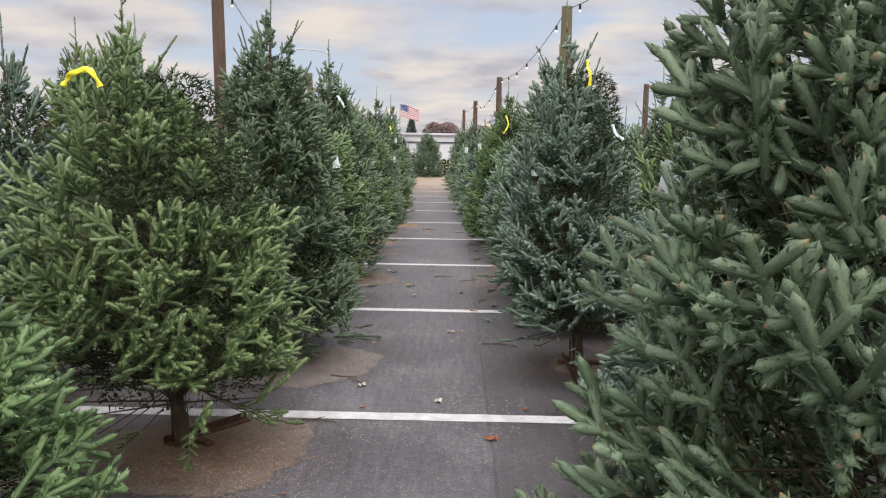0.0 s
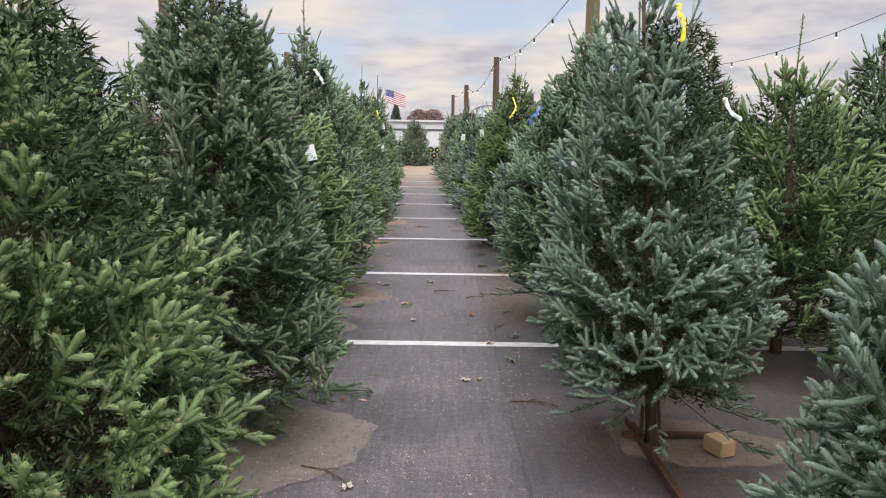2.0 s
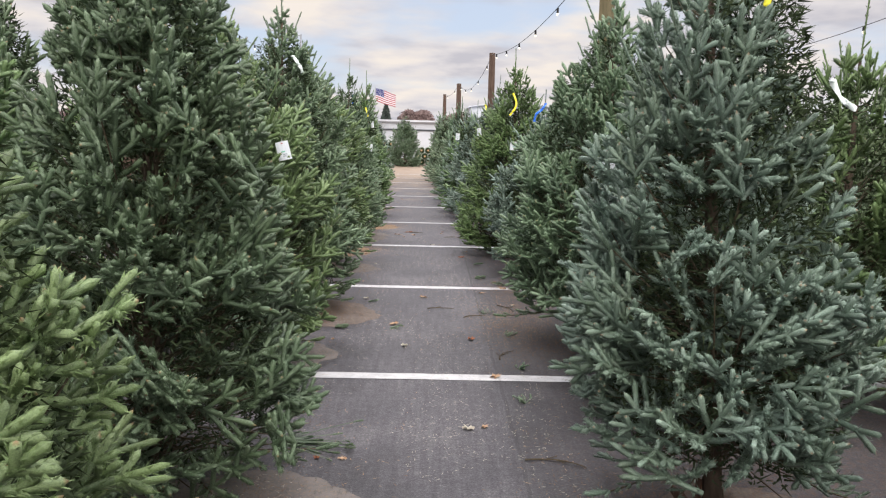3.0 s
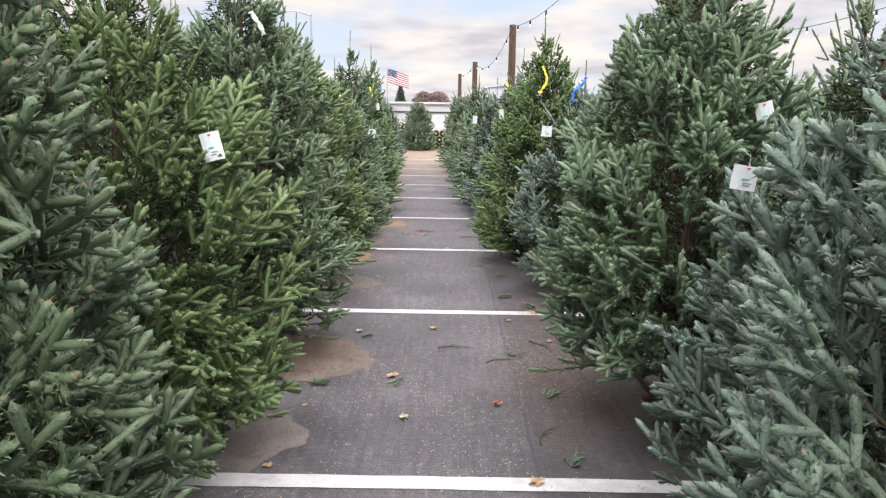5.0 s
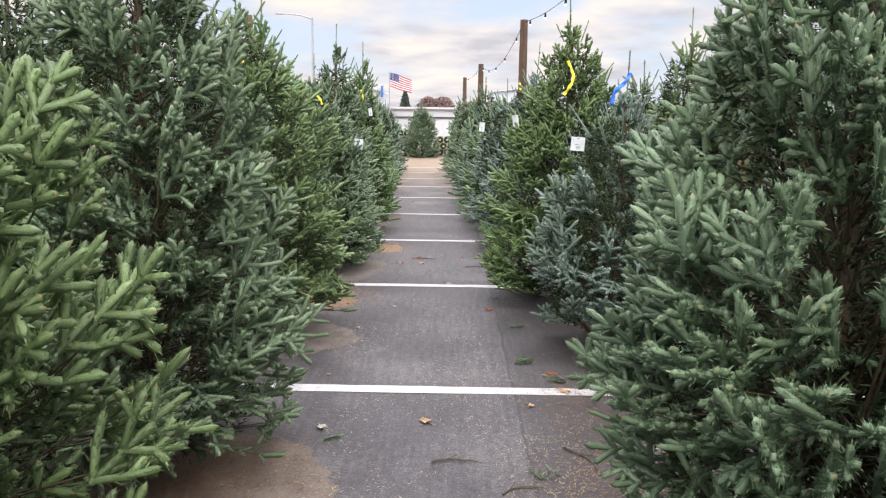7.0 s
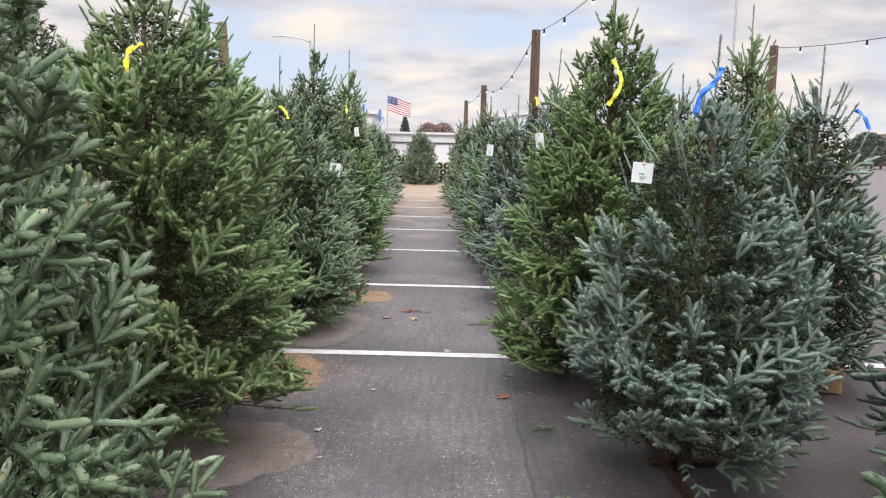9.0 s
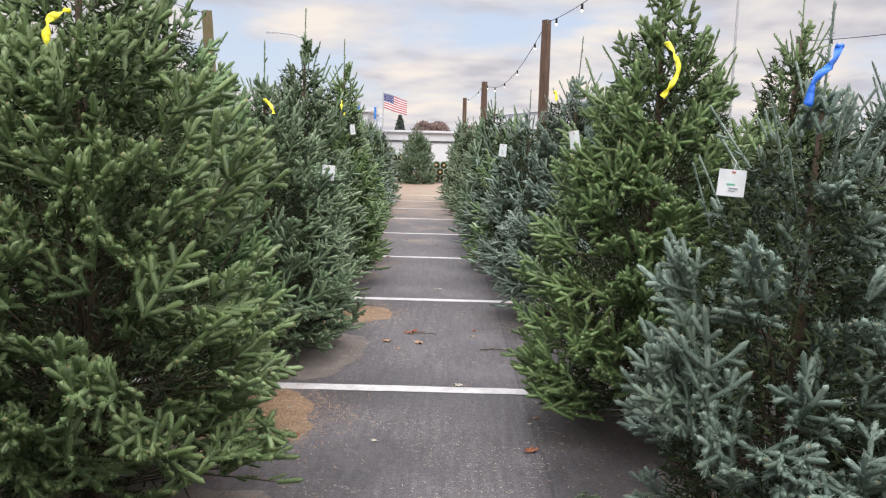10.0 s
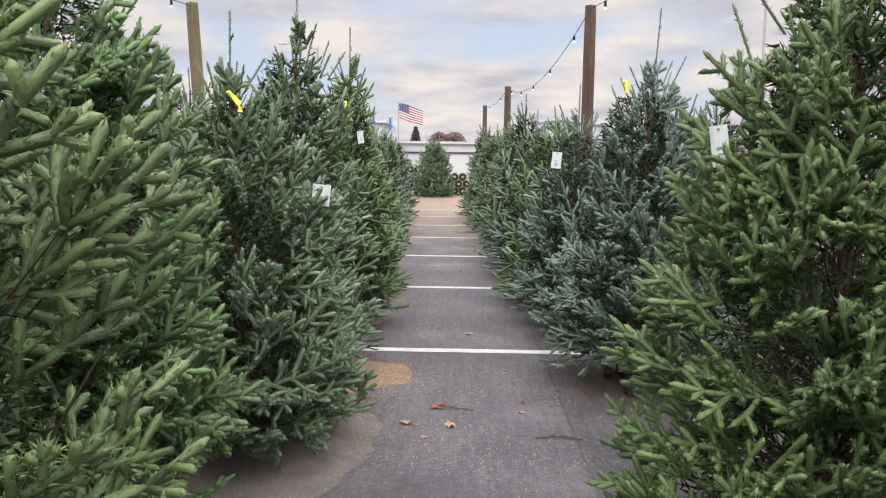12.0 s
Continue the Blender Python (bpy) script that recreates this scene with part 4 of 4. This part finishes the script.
def make_flag():
    flag = empty("flag", pose(-2.83, 42.0, 0))
    bm = bmesh.new()
    tube(bm, [(0, 0, 0), (0, 0, 3.85)], [0.022, 0.018], 8)
    part("flagpole", bm, GALVANISED, flag)
    W, Hh = 1.08, 0.64

    def spot(u, v, lift=0.0):
        drop = -0.30 * u ** 1.2
        return Vector((0.03 + u * W * 0.93, 0.09 * math.sin(u * 7.5) * u ** 0.5 - lift, 3.80 + drop - v * Hh + 0.02 * math.sin(u * 6 + 2 * v)))

    def strip(u0, u1, v0, v1, lift, n=16):
        bm = bmesh.new()
        cols = [[bm.verts.new(spot(u0 + (u1 - u0) * i / n, v, l)) for v in (v0, v1) for l in (lift, lift - 0.004)] for i in range(n + 1)]
        for a, b in zip(cols, cols[1:]):
            bm.faces.new((a[0], a[2], b[2], b[0]))
            bm.faces.new((a[1], b[1], b[3], a[3]))
            bm.faces.new((a[0], b[0], b[1], a[1]))
            bm.faces.new((a[2], a[3], b[3], b[2]))
        return bm

    for i in range(13):
        part("stripe", strip(0, 1, i / 13, (i + 1) / 13, 0.0), FLAG_WHITE if i % 2 else FLAG_RED, flag, "white stripe" if i % 2 else "red stripe")
    canton = part("canton", strip(0, 0.42, 0, 7 / 13, 0.006, 8), FLAG_BLUE, flag, "blue field with rows of white stars")
    for r in range(5):
        for c in range(6):
            u, v = 0.035 + c * 0.068, (0.5 + r) * 7 / 13 / 5
            p = spot(u, v, 0.012)
            bm = bmesh.new()
            pts = [bm.verts.new(p + Vector((math.sin(a) * s, 0, math.cos(a) * s))) for k in range(10) for a, s in ((k * math.pi / 5, 0.02 if k % 2 == 0 else 0.009),)]
            bm.faces.new(pts[::-1])
            part("star", bm, FLAG_WHITE, canton)
    tagged(flag, "red, white and blue striped flag waving from a pole", "flag")


make_flag()


def make_banner(x, y, top):
    ob = empty("feather_banner", pose(x, y, 0))
    bm = bmesh.new()
    tube(bm, [(0, 0, 0), (0, 0, top * 0.8), (0.03, 0, top)], [0.015] * 3, 6)
    part("pole", bm, GALVANISED, ob)
    bm = bmesh.new()
    box(bm, -0.06, 0, top - 0.32, 0.10, 0.012, 0.55, bevel=0.004)
    part("cloth", bm, BANNER, ob)
    tagged(ob, "narrow blue banner on a pole", "banner")


make_banner(-3.3, 44.0, 3.35)
make_banner(-4.3, 46.0, 3.7)


def make_bale(x, y, turn, lean, length, r, rest=0.0):
    """A fir pressed into netting, its cut butt end showing."""
    bale = empty("netted_tree", pose(x, y, r + 0.01 + rest, 0, 0, turn) @ pose(0, 0, 0, lean, 0, 0))
    bm = bmesh.new()
    n = 14
    tube(bm, [(0, length * i / n, 0) for i in range(n + 1)], [r * (0.55 + 0.45 * math.sin(min(1, (i + 2) / 6) * 1.57)) * (1 - 0.65 * max(0, i / n - 0.5)) for i in range(n + 1)], 12)
    for v in bm.verts:
        v.co += Vector((noise.noise(v.co * 9 + Vector((x, y, 0))), 0, noise.noise(v.co * 11))) * 0.04
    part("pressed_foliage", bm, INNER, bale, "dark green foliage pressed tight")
    for k in range(5):
        bm = bmesh.new()
        tube(bm, [(r * 0.98 * math.cos(a) * (1 - 0.5 * max(0, i / 20 - 0.5)), length * i / 20, r * 0.98 * math.sin(a) * (1 - 0.5 * max(0, i / 20 - 0.5))) for i in range(21) for a in (i * 0.7 + k * TAU / 5,)], [0.008] * 21, 4)
        part("net_cord", bm, NETTING, bale)
    bm = bmesh.new()
    tube(bm, [(0, -0.10, 0), (0, 0.04, 0)], [0.05, 0.055], 9)
    butt = part("trunk", bm, BARK, bale)
    bm = bmesh.new()
    tube(bm, [(0, -0.104, 0), (0, -0.100, 0)], [0.046, 0.046], 9)
    part("cut_face", bm, CUT_WOOD, butt, "pale sawn trunk end")
    tagged(bale, "netted cut fir with its pale sawn butt showing", "netted tree", "stack of netted trees")


for r in range(5):
    for c in range(6 - r // 2):
        make_bale(-3.35 + c * 0.32 + 0.16 * (r % 2), 40.5 + 0.05 * ((c * 7 + r * 3) % 4), 0, 0, 1.8, 0.17, r * 0.29)
for r in range(3):
    for c in range(4 - r):
        make_bale(-0.75 + c * 0.33 + 0.165 * r, 41.0 + 0.06 * ((c * 5 + r) % 3), 0, 0, 1.8, 0.17, r * 0.29)
make_bale(-2.15, 32.2, 12, 74, 1.5, 0.10)


def make_shed(name, x0, x1, y, top, roof, mat, label, ridge=0.0, seams=12):
    """A long low building with sheeting panels, a dark band under the eaves and a roof."""
    shed = empty(name, pose((x0 + x1) / 2, y, 0))
    w = x1 - x0
    bm = bmesh.new()
    box(bm, 0, 4, top / 2, w, 8, top)
    part("wall", bm, mat, shed)
    for i in range(seams + 1):
        bm = bmesh.new()
        box(bm, -w / 2 + w * i / seams, -0.02, top / 2, 0.06, 0.05, top - 0.02)
        part("seam_batten", bm, mat, shed)
    bm = bmesh.new()
    box(bm, 0, -0.05, top * 0.78, w, 0.06, 0.10)
    part("band", bm, DARK_TRIM, shed, "dark band along the wall")
    bm = bmesh.new()
    a = [bm.verts.new((px, -0.25, pz)) for px, pz in ((-w / 2 - 0.2, top), (0, top + ridge), (w / 2 + 0.2, top), (w / 2 + 0.2, top + roof), (0, top + ridge + roof), (-w / 2 - 0.2, top + roof))]
    b = [bm.verts.new((v.co.x, 8.2, v.co.z)) for v in a]
    for tri in ((0, 1, 4, 5), (1, 2, 3, 4)):
        bm.faces.new([a[i] for i in tri])
        bm.faces.new([b[i] for i in reversed(tri)])
    for i in range(6):
        j = (i + 1) % 6
        bm.faces.new((a[i], b[i], b[j], a[j]))
    if ridge:
        g = [bm.verts.new((px, -0.0, pz)) for px, pz in ((-w / 2, top), (w / 2, top), (0, top + ridge))]
        bm.faces.new(g)
    bmesh.ops.recalc_face_normals(bm, faces=bm.faces[:])
    part("roof", bm, mat, shed)
    tagged(shed, label, "building")


make_shed("greenhouse", -16.0, 3.2, 55.0, 2.42, 0.12, WHITE_SHEET, "long low white-sheeted building behind the trees", 0.0, 16)
make_shed("shed", -7.2, -4.3, 50.0, 3.35, 0.12, WHITE_SHEET, "white box-shaped hut behind the trees", 0.0, 3)
make_shed("barn", 3.0, 9.4, 60.0, 3.72, 0.08, WHITE_SHEET, "pale grey barn with a low gable roof", 0.42, 8)


def make_lamp_post(x, y, top, arm):
    lamp = empty("street_lamp", pose(x, y, 0))
    bm = bmesh.new()
    tube(bm, [(0, 0, 0), (0, 0, top)], [0.10, 0.06], 8)
    part("pole", bm, GALVANISED, lamp)
    if arm:
        bm = bmesh.new()
        tube(bm, [(0, 0, top - 0.1), (arm * 0.4, 0, top + 0.15), (arm, 0, top + 0.25)], [0.05, 0.045, 0.04], 6)
        part("arm", bm, GALVANISED, lamp)
        bm = bmesh.new()
        box(bm, arm * 1.12, 0, top + 0.24, 0.6, 0.25, 0.12, bevel=0.03)
        part("lamp_head", bm, GREY_SHEET, lamp)
    tagged(lamp, "tall grey steel street lamp behind the trees", "street lamp")


make_lamp_post(-9.6, 60.0, 8.6, -2.0)
make_lamp_post(16.0, 52.0, 11.5, 0)


def make_woods(x, y, w, h, mat, name, label, seed, conifer=False):
    """A distant tree of trunk, limbs and many small twigs or leaf clumps."""
    r = np.random.default_rng(seed)
    tree = empty(name, pose(x, y, 0))
    bm = bmesh.new()
    tube(bm, [(0, 0, 0), (0.1, 0, h * 0.5), (0, 0, h * 0.9)], [0.25, 0.16, 0.04], 6)
    part("trunk", bm, BARE_WOODS, tree)
    n = 4500
    u = r.uniform(0.12, 1, n)
    rad = w / 2 * ((1 - u) ** 0.8 if conifer else np.sqrt(np.clip(1 - (2 * u - 1.0) ** 2, 0, 1)) + 0.1) * np.sqrt(r.uniform(0.1, 1, n))
    a = r.uniform(0, TAU, n)
    c = np.stack([rad * np.cos(a), rad * np.sin(a), u * h], 1)
    v = np.repeat(c, 3, 0) + r.normal(0, 0.17 if conifer else 0.16, (n * 3, 3))
    ob = new("crown", raw_mesh("crown", v, np.arange(n * 3).reshape(-1, 3), mat))
    ob.parent = tree
    tagged(tree, label, "tree", "distant trees")


r = random.Random(11)
make_woods(-8.6, 150.0, 4.2, 7.3, FAR_CONIFER, "conifer", "dark conifer standing far behind the buildings", 1, True)
for i, x in enumerate((-4.2, -2.4, -1.4)):
    make_woods(x, 148 + r.uniform(-3, 3), 4.4, r.uniform(5.4, 7.0), BARE_WOODS, "bare_tree", "distant bare reddish-brown tree", 20 + i)
for i in range(34):
    x = -95 + i * 5.6 + r.uniform(-1.5, 1.5)
    if -11 < x < 3:
        continue
    make_woods(x, 150 + r.uniform(-8, 8), r.uniform(5, 8), r.uniform(4.5, 6.5), BARE_WOODS if r.random() < 0.75 else FAR_CONIFER, "bare_tree", "distant brown tree in a far wood", 50 + i)

# ---- litter on the ground ----


def leaf_mesh(seed, mat, size):
    r = random.Random(seed)
    bm = bmesh.new()
    mid = bm.verts.new((0, 0, 0.006))
    ring = []
    for i in range(15):
        a = TAU * i / 15
        s = size * (0.55 + 0.45 * abs(math.sin(a * 2.5 + seed))) * r.uniform(0.85, 1.1)
        ring.append(bm.verts.new((s * math.cos(a), s * 0.75 * math.sin(a), 0.004 + r.uniform(0.0, 0.016))))
    for i in range(15):
        bm.faces.new((mid, ring[i], ring[(i + 1) % 15]))
    tube(bm, [(size * 0.4, 0, 0.006), (size * 1.5, 0.1 * size, 0.006)], [0.0015, 0.001], 4)
    return finish("leaf", bm, mat)


LEAVES = [leaf_mesh(1, DRY_LEAF, 0.045), leaf_mesh(2, RED_LEAF, 0.038), leaf_mesh(3, GREY_LEAF, 0.035)]
LEAF_LABELS = ["dry tan leaf lying on asphalt", "red-brown leaf lying on asphalt", "pale grey curled leaf lying on asphalt"]


def make_leaf(x, y, k, turn, size=1.0):
    ob = new("fallen_leaf", LEAVES[k])
    ob.matrix_basis = pose(x, y, 0.002, 0, 0, turn) @ Matrix.Diagonal((size, size, size, 1))
    tagged(ob, LEAF_LABELS[k], "leaf", "fallen leaves")


for i, (x, y, k) in enumerate(((0.48, 3.70, 1), (0.20, 4.25, 2), (0.26, 5.93, 2), (-0.20, 8.0, 0), (0.01, 9.0, 0), (0.43, 11.31, 1), (-0.17, 13.31, 0),
                               (-0.26, 13.6, 1), (-0.22, 13.66, 1), (-0.41, 13.34, 0), (0.46, 6.75, 0), (0.75, 9.46, 0), (0.72, 9.75, 1), (-0.10, 7.4, 2),
                               (0.1, 12.3, 2), (0.36, 7.6, 1), (-0.05, 15.5, 2), (-0.27, 4.52, 2), (-0.48, 8.9, 2))):
    make_leaf(x, y, k, i * 77 % 360)
r = random.Random(5)
for i in range(70):
    y = r.uniform(1.5, 26)
    side = r.choice((-1, 1))
    make_leaf(aisle(y) + side * r.uniform(0.1, 1.0) ** 0.6 * 0.8, y, r.randrange(3), r.uniform(0, 360), r.uniform(0.3, 0.7))


def make_twig(x, y, length, turn, bent=0.1):
    ob_rng = random.Random(int(x * 100 + y * 10))
    bm = bmesh.new()
    pts = [(length * (i / 6 - 0.5), bent * length * math.sin(i * 0.6) + ob_rng.uniform(-0.004, 0.004), 0.006 + ob_rng.uniform(0, 0.006)) for i in range(7)]
    tube(bm, pts, [0.0045 - 0.0004 * i for i in range(7)], 5)
    for k in (2, 3, 5):
        p = Vector(pts[k])
        tube(bm, [p, p + Vector((0.05, 0.04 * (-1) ** k, 0.004))], [0.003, 0.0015], 4)
    ob = new("twig", finish("twig", bm, TWIG))
    ob.matrix_basis = pose(x, y, 0, 0, 0, turn)
    tagged(ob, "thin brown broken twig lying on asphalt", "twig", "broken twigs")


for x, y, l, a in ((-0.36, 4.62, 0.32, -38), (0.62, 5.55, 0.26, -12), (0.15, 8.55, 0.20, 5), (0.38, 13.15, 0.22, 4), (0.62, 12.0, 0.3, -50), (-0.42, 3.9, 0.18, -5), (0.7, 8.6, 0.25, -60), (-0.15, 13.58, 0.16, 4), (0.4, 8.3, 0.15, 30), (0.55, 7.2, 0.2, 70)):
    make_twig(x, y, l, a)


def make_sprig(x, y, turn, count, seed, spread=0.08):
    """A broken fir sprig lying on the ground."""
    g = np.random.default_rng(seed)
    a = g.uniform(-0.7, 0.7, count)
    d = unit(np.stack([np.cos(a), np.sin(a), g.uniform(0.02, 0.30, count)], 1))
    s = np.stack([g.uniform(0, spread, count), g.normal(0, spread * 0.3, count), g.uniform(0.014, 0.03, count)], 1)
    me = fir_crown(g, s, d, np.tile([0, 0, 1.0], (count, 1)) + g.normal(0, 0.1, (count, 3)), g.uniform(0.03, 0.055, count), g.uniform(0.2, 0.9, count), 22, 0.011, 0.0024, 3, NEEDLES["deep"])
    bm = bmesh.new()
    bm.from_mesh(me)
    for p, q in zip(s, d):
        tube(bm, [(0, 0, 0.012), Vector(p) * 0.6 + Vector((0, 0, 0.006)), Vector(p + q * 0.02)], [0.003, 0.0025, 0.002], 3)
    bm.to_mesh(me)
    bm.free()
    me.name = "fir_sprig"
    me.transform(Matrix.Translation((0, 0, -min(v.co.z for v in me.vertices) + 0.003)))
    ob = new("fir_sprig", me)
    ob.matrix_basis = pose(x, y, 0, 0, 0, turn)
    tagged(ob, "broken green fir sprig lying on asphalt", "fir sprig", "broken sprigs", "stuff" if count > 20 else "")


for i, (x, y, a, c) in enumerate(((0.62, 7.68, 60, 10), (0.52, 9.95, 20, 14), (0.78, 9.6, 150, 9), (-0.62, 7.85, 20, 12), (0.50, 8.4, 80, 6), (-0.45, 8.75, 10, 4),
                                  (0.62, 6.9, 40, 9), (0.55, 10.8, 0, 6), (-0.58, 5.55, 0, 7), (-0.22, 7.85, 40, 4), (0.58, 6.3, 110, 7))):
    make_sprig(x, y, a, c, 300 + i)
# a low branch that reaches out over the asphalt from under a tree
make_sprig(-0.62, 5.72, -8, 30, 350, 0.34)


def make_litter(x0, x1, y0, y1, count, seed, mat, name, label, big=1.0):
    """Loose needles and chips, too many to count."""
    g = np.random.default_rng(seed)
    c = np.stack([g.uniform(x0, x1, count), g.uniform(y0, y1, count), np.full(count, 0.005)], 1)
    keep = np.array([noise.noise(Vector((p[0] * 2.2, p[1] * 1.1, seed))) > -0.02 for p in c])
    c = c[keep]
    n = len(c)
    a = g.uniform(0, TAU, n)
    d = np.stack([np.cos(a), np.sin(a), np.zeros(n)], 1) * (g.uniform(0.005, 0.018, n) * big)[:, None]
    w = np.stack([-np.sin(a), np.cos(a), np.zeros(n)], 1) * (0.0012 * big)
    v = np.stack([c - w, c + w, c + d + np.array([0, 0, 0.002])], 1).reshape(-1, 3)
    ob = new(name, raw_mesh(name, v, np.arange(n * 3).reshape(-1, 3), mat))
    tagged(ob, label, "litter", kind="stuff")


def make_chips(x, y, rx, ry, count, seed, mat, label):
    """Loose straw and chips that thin out from a heap's middle."""
    g = np.random.default_rng(seed)
    c = np.stack([x + g.normal(0, rx * 0.62, count), y + g.normal(0, ry * 0.62, count), np.full(count, 0.006)], 1)
    a = g.uniform(0, TAU, count)
    d = np.stack([np.cos(a), np.sin(a), np.zeros(count)], 1) * g.uniform(0.008, 0.030, count)[:, None]
    w = np.stack([-np.sin(a), np.cos(a), np.zeros(count)], 1) * 0.0016
    v = np.stack([c - w, c + w, c + d + np.array([0, 0, 0.004])], 1).reshape(-1, 3)
    ob = new("straw_litter", raw_mesh("straw_litter", v, np.arange(count * 3).reshape(-1, 3), mat))
    tagged(ob, label, "litter", kind="stuff")


TAN_CHIPS, BROWN_BITS = "tan straw and wood chips scattered on asphalt", "brown needles scattered on asphalt"
for k, (x, y, rx, ry, count, mat) in enumerate((
        (-1.12, 11.72, 0.44, 0.44, 6500, CUT_WOOD), (-0.90, 14.30, 0.40, 0.42, 5000, CUT_WOOD), (-1.05, 17.2, 0.45, 0.5, 3000, CUT_WOOD),
        (-1.02, 8.36, 0.38, 0.42, 8000, BROWN_NEEDLE), (-0.96, 3.46, 0.40, 0.36, 7000, BROWN_NEEDLE), (-0.80, 3.30, 0.40, 0.28, 1600, DRY_LEAF),
        (-1.10, 10.42, 0.46, 0.46, 2500, BROWN_NEEDLE), (-0.85, 4.95, 0.45, 0.45, 1200, BROWN_NEEDLE),
        (0.80, 7.85, 0.34, 0.75, 3600, BROWN_NEEDLE), (0.72, 8.35, 0.30, 0.70, 1500, DRY_LEAF), (0.78, 9.35, 0.22, 0.45, 1300, BROWN_NEEDLE),
        (1.15, 5.05, 0.45, 0.40, 2500, BROWN_NEEDLE), (0.85, 14.1, 0.40, 0.50, 2500, BROWN_NEEDLE), (0.95, 11.6, 0.35, 0.5, 1500, BROWN_NEEDLE))):
    make_chips(x, y, rx, ry, count, 11 + k, mat, BROWN_BITS if mat is BROWN_NEEDLE else TAN_CHIPS)
make_litter(0.5, 1.5, 2.5, 18, 15000, 1, BROWN_NEEDLE, "needle_litter", "scattered dry brown needles and chips on asphalt")
make_litter(-1.5, -0.45, 2.5, 18, 15000, 2, BROWN_NEEDLE, "needle_litter", "scattered dry brown needles and chips on asphalt")
make_litter(-0.7, 0.7, 1.5, 22, 14000, 3, GREY_LEAF, "needle_litter", "sparse pale bits of litter on asphalt", 1.5)
make_litter(-0.8, 0.9, 1.5, 22, 5000, 4, DRY_LEAF, "needle_litter", "sparse tan bits of straw on asphalt", 1.7)
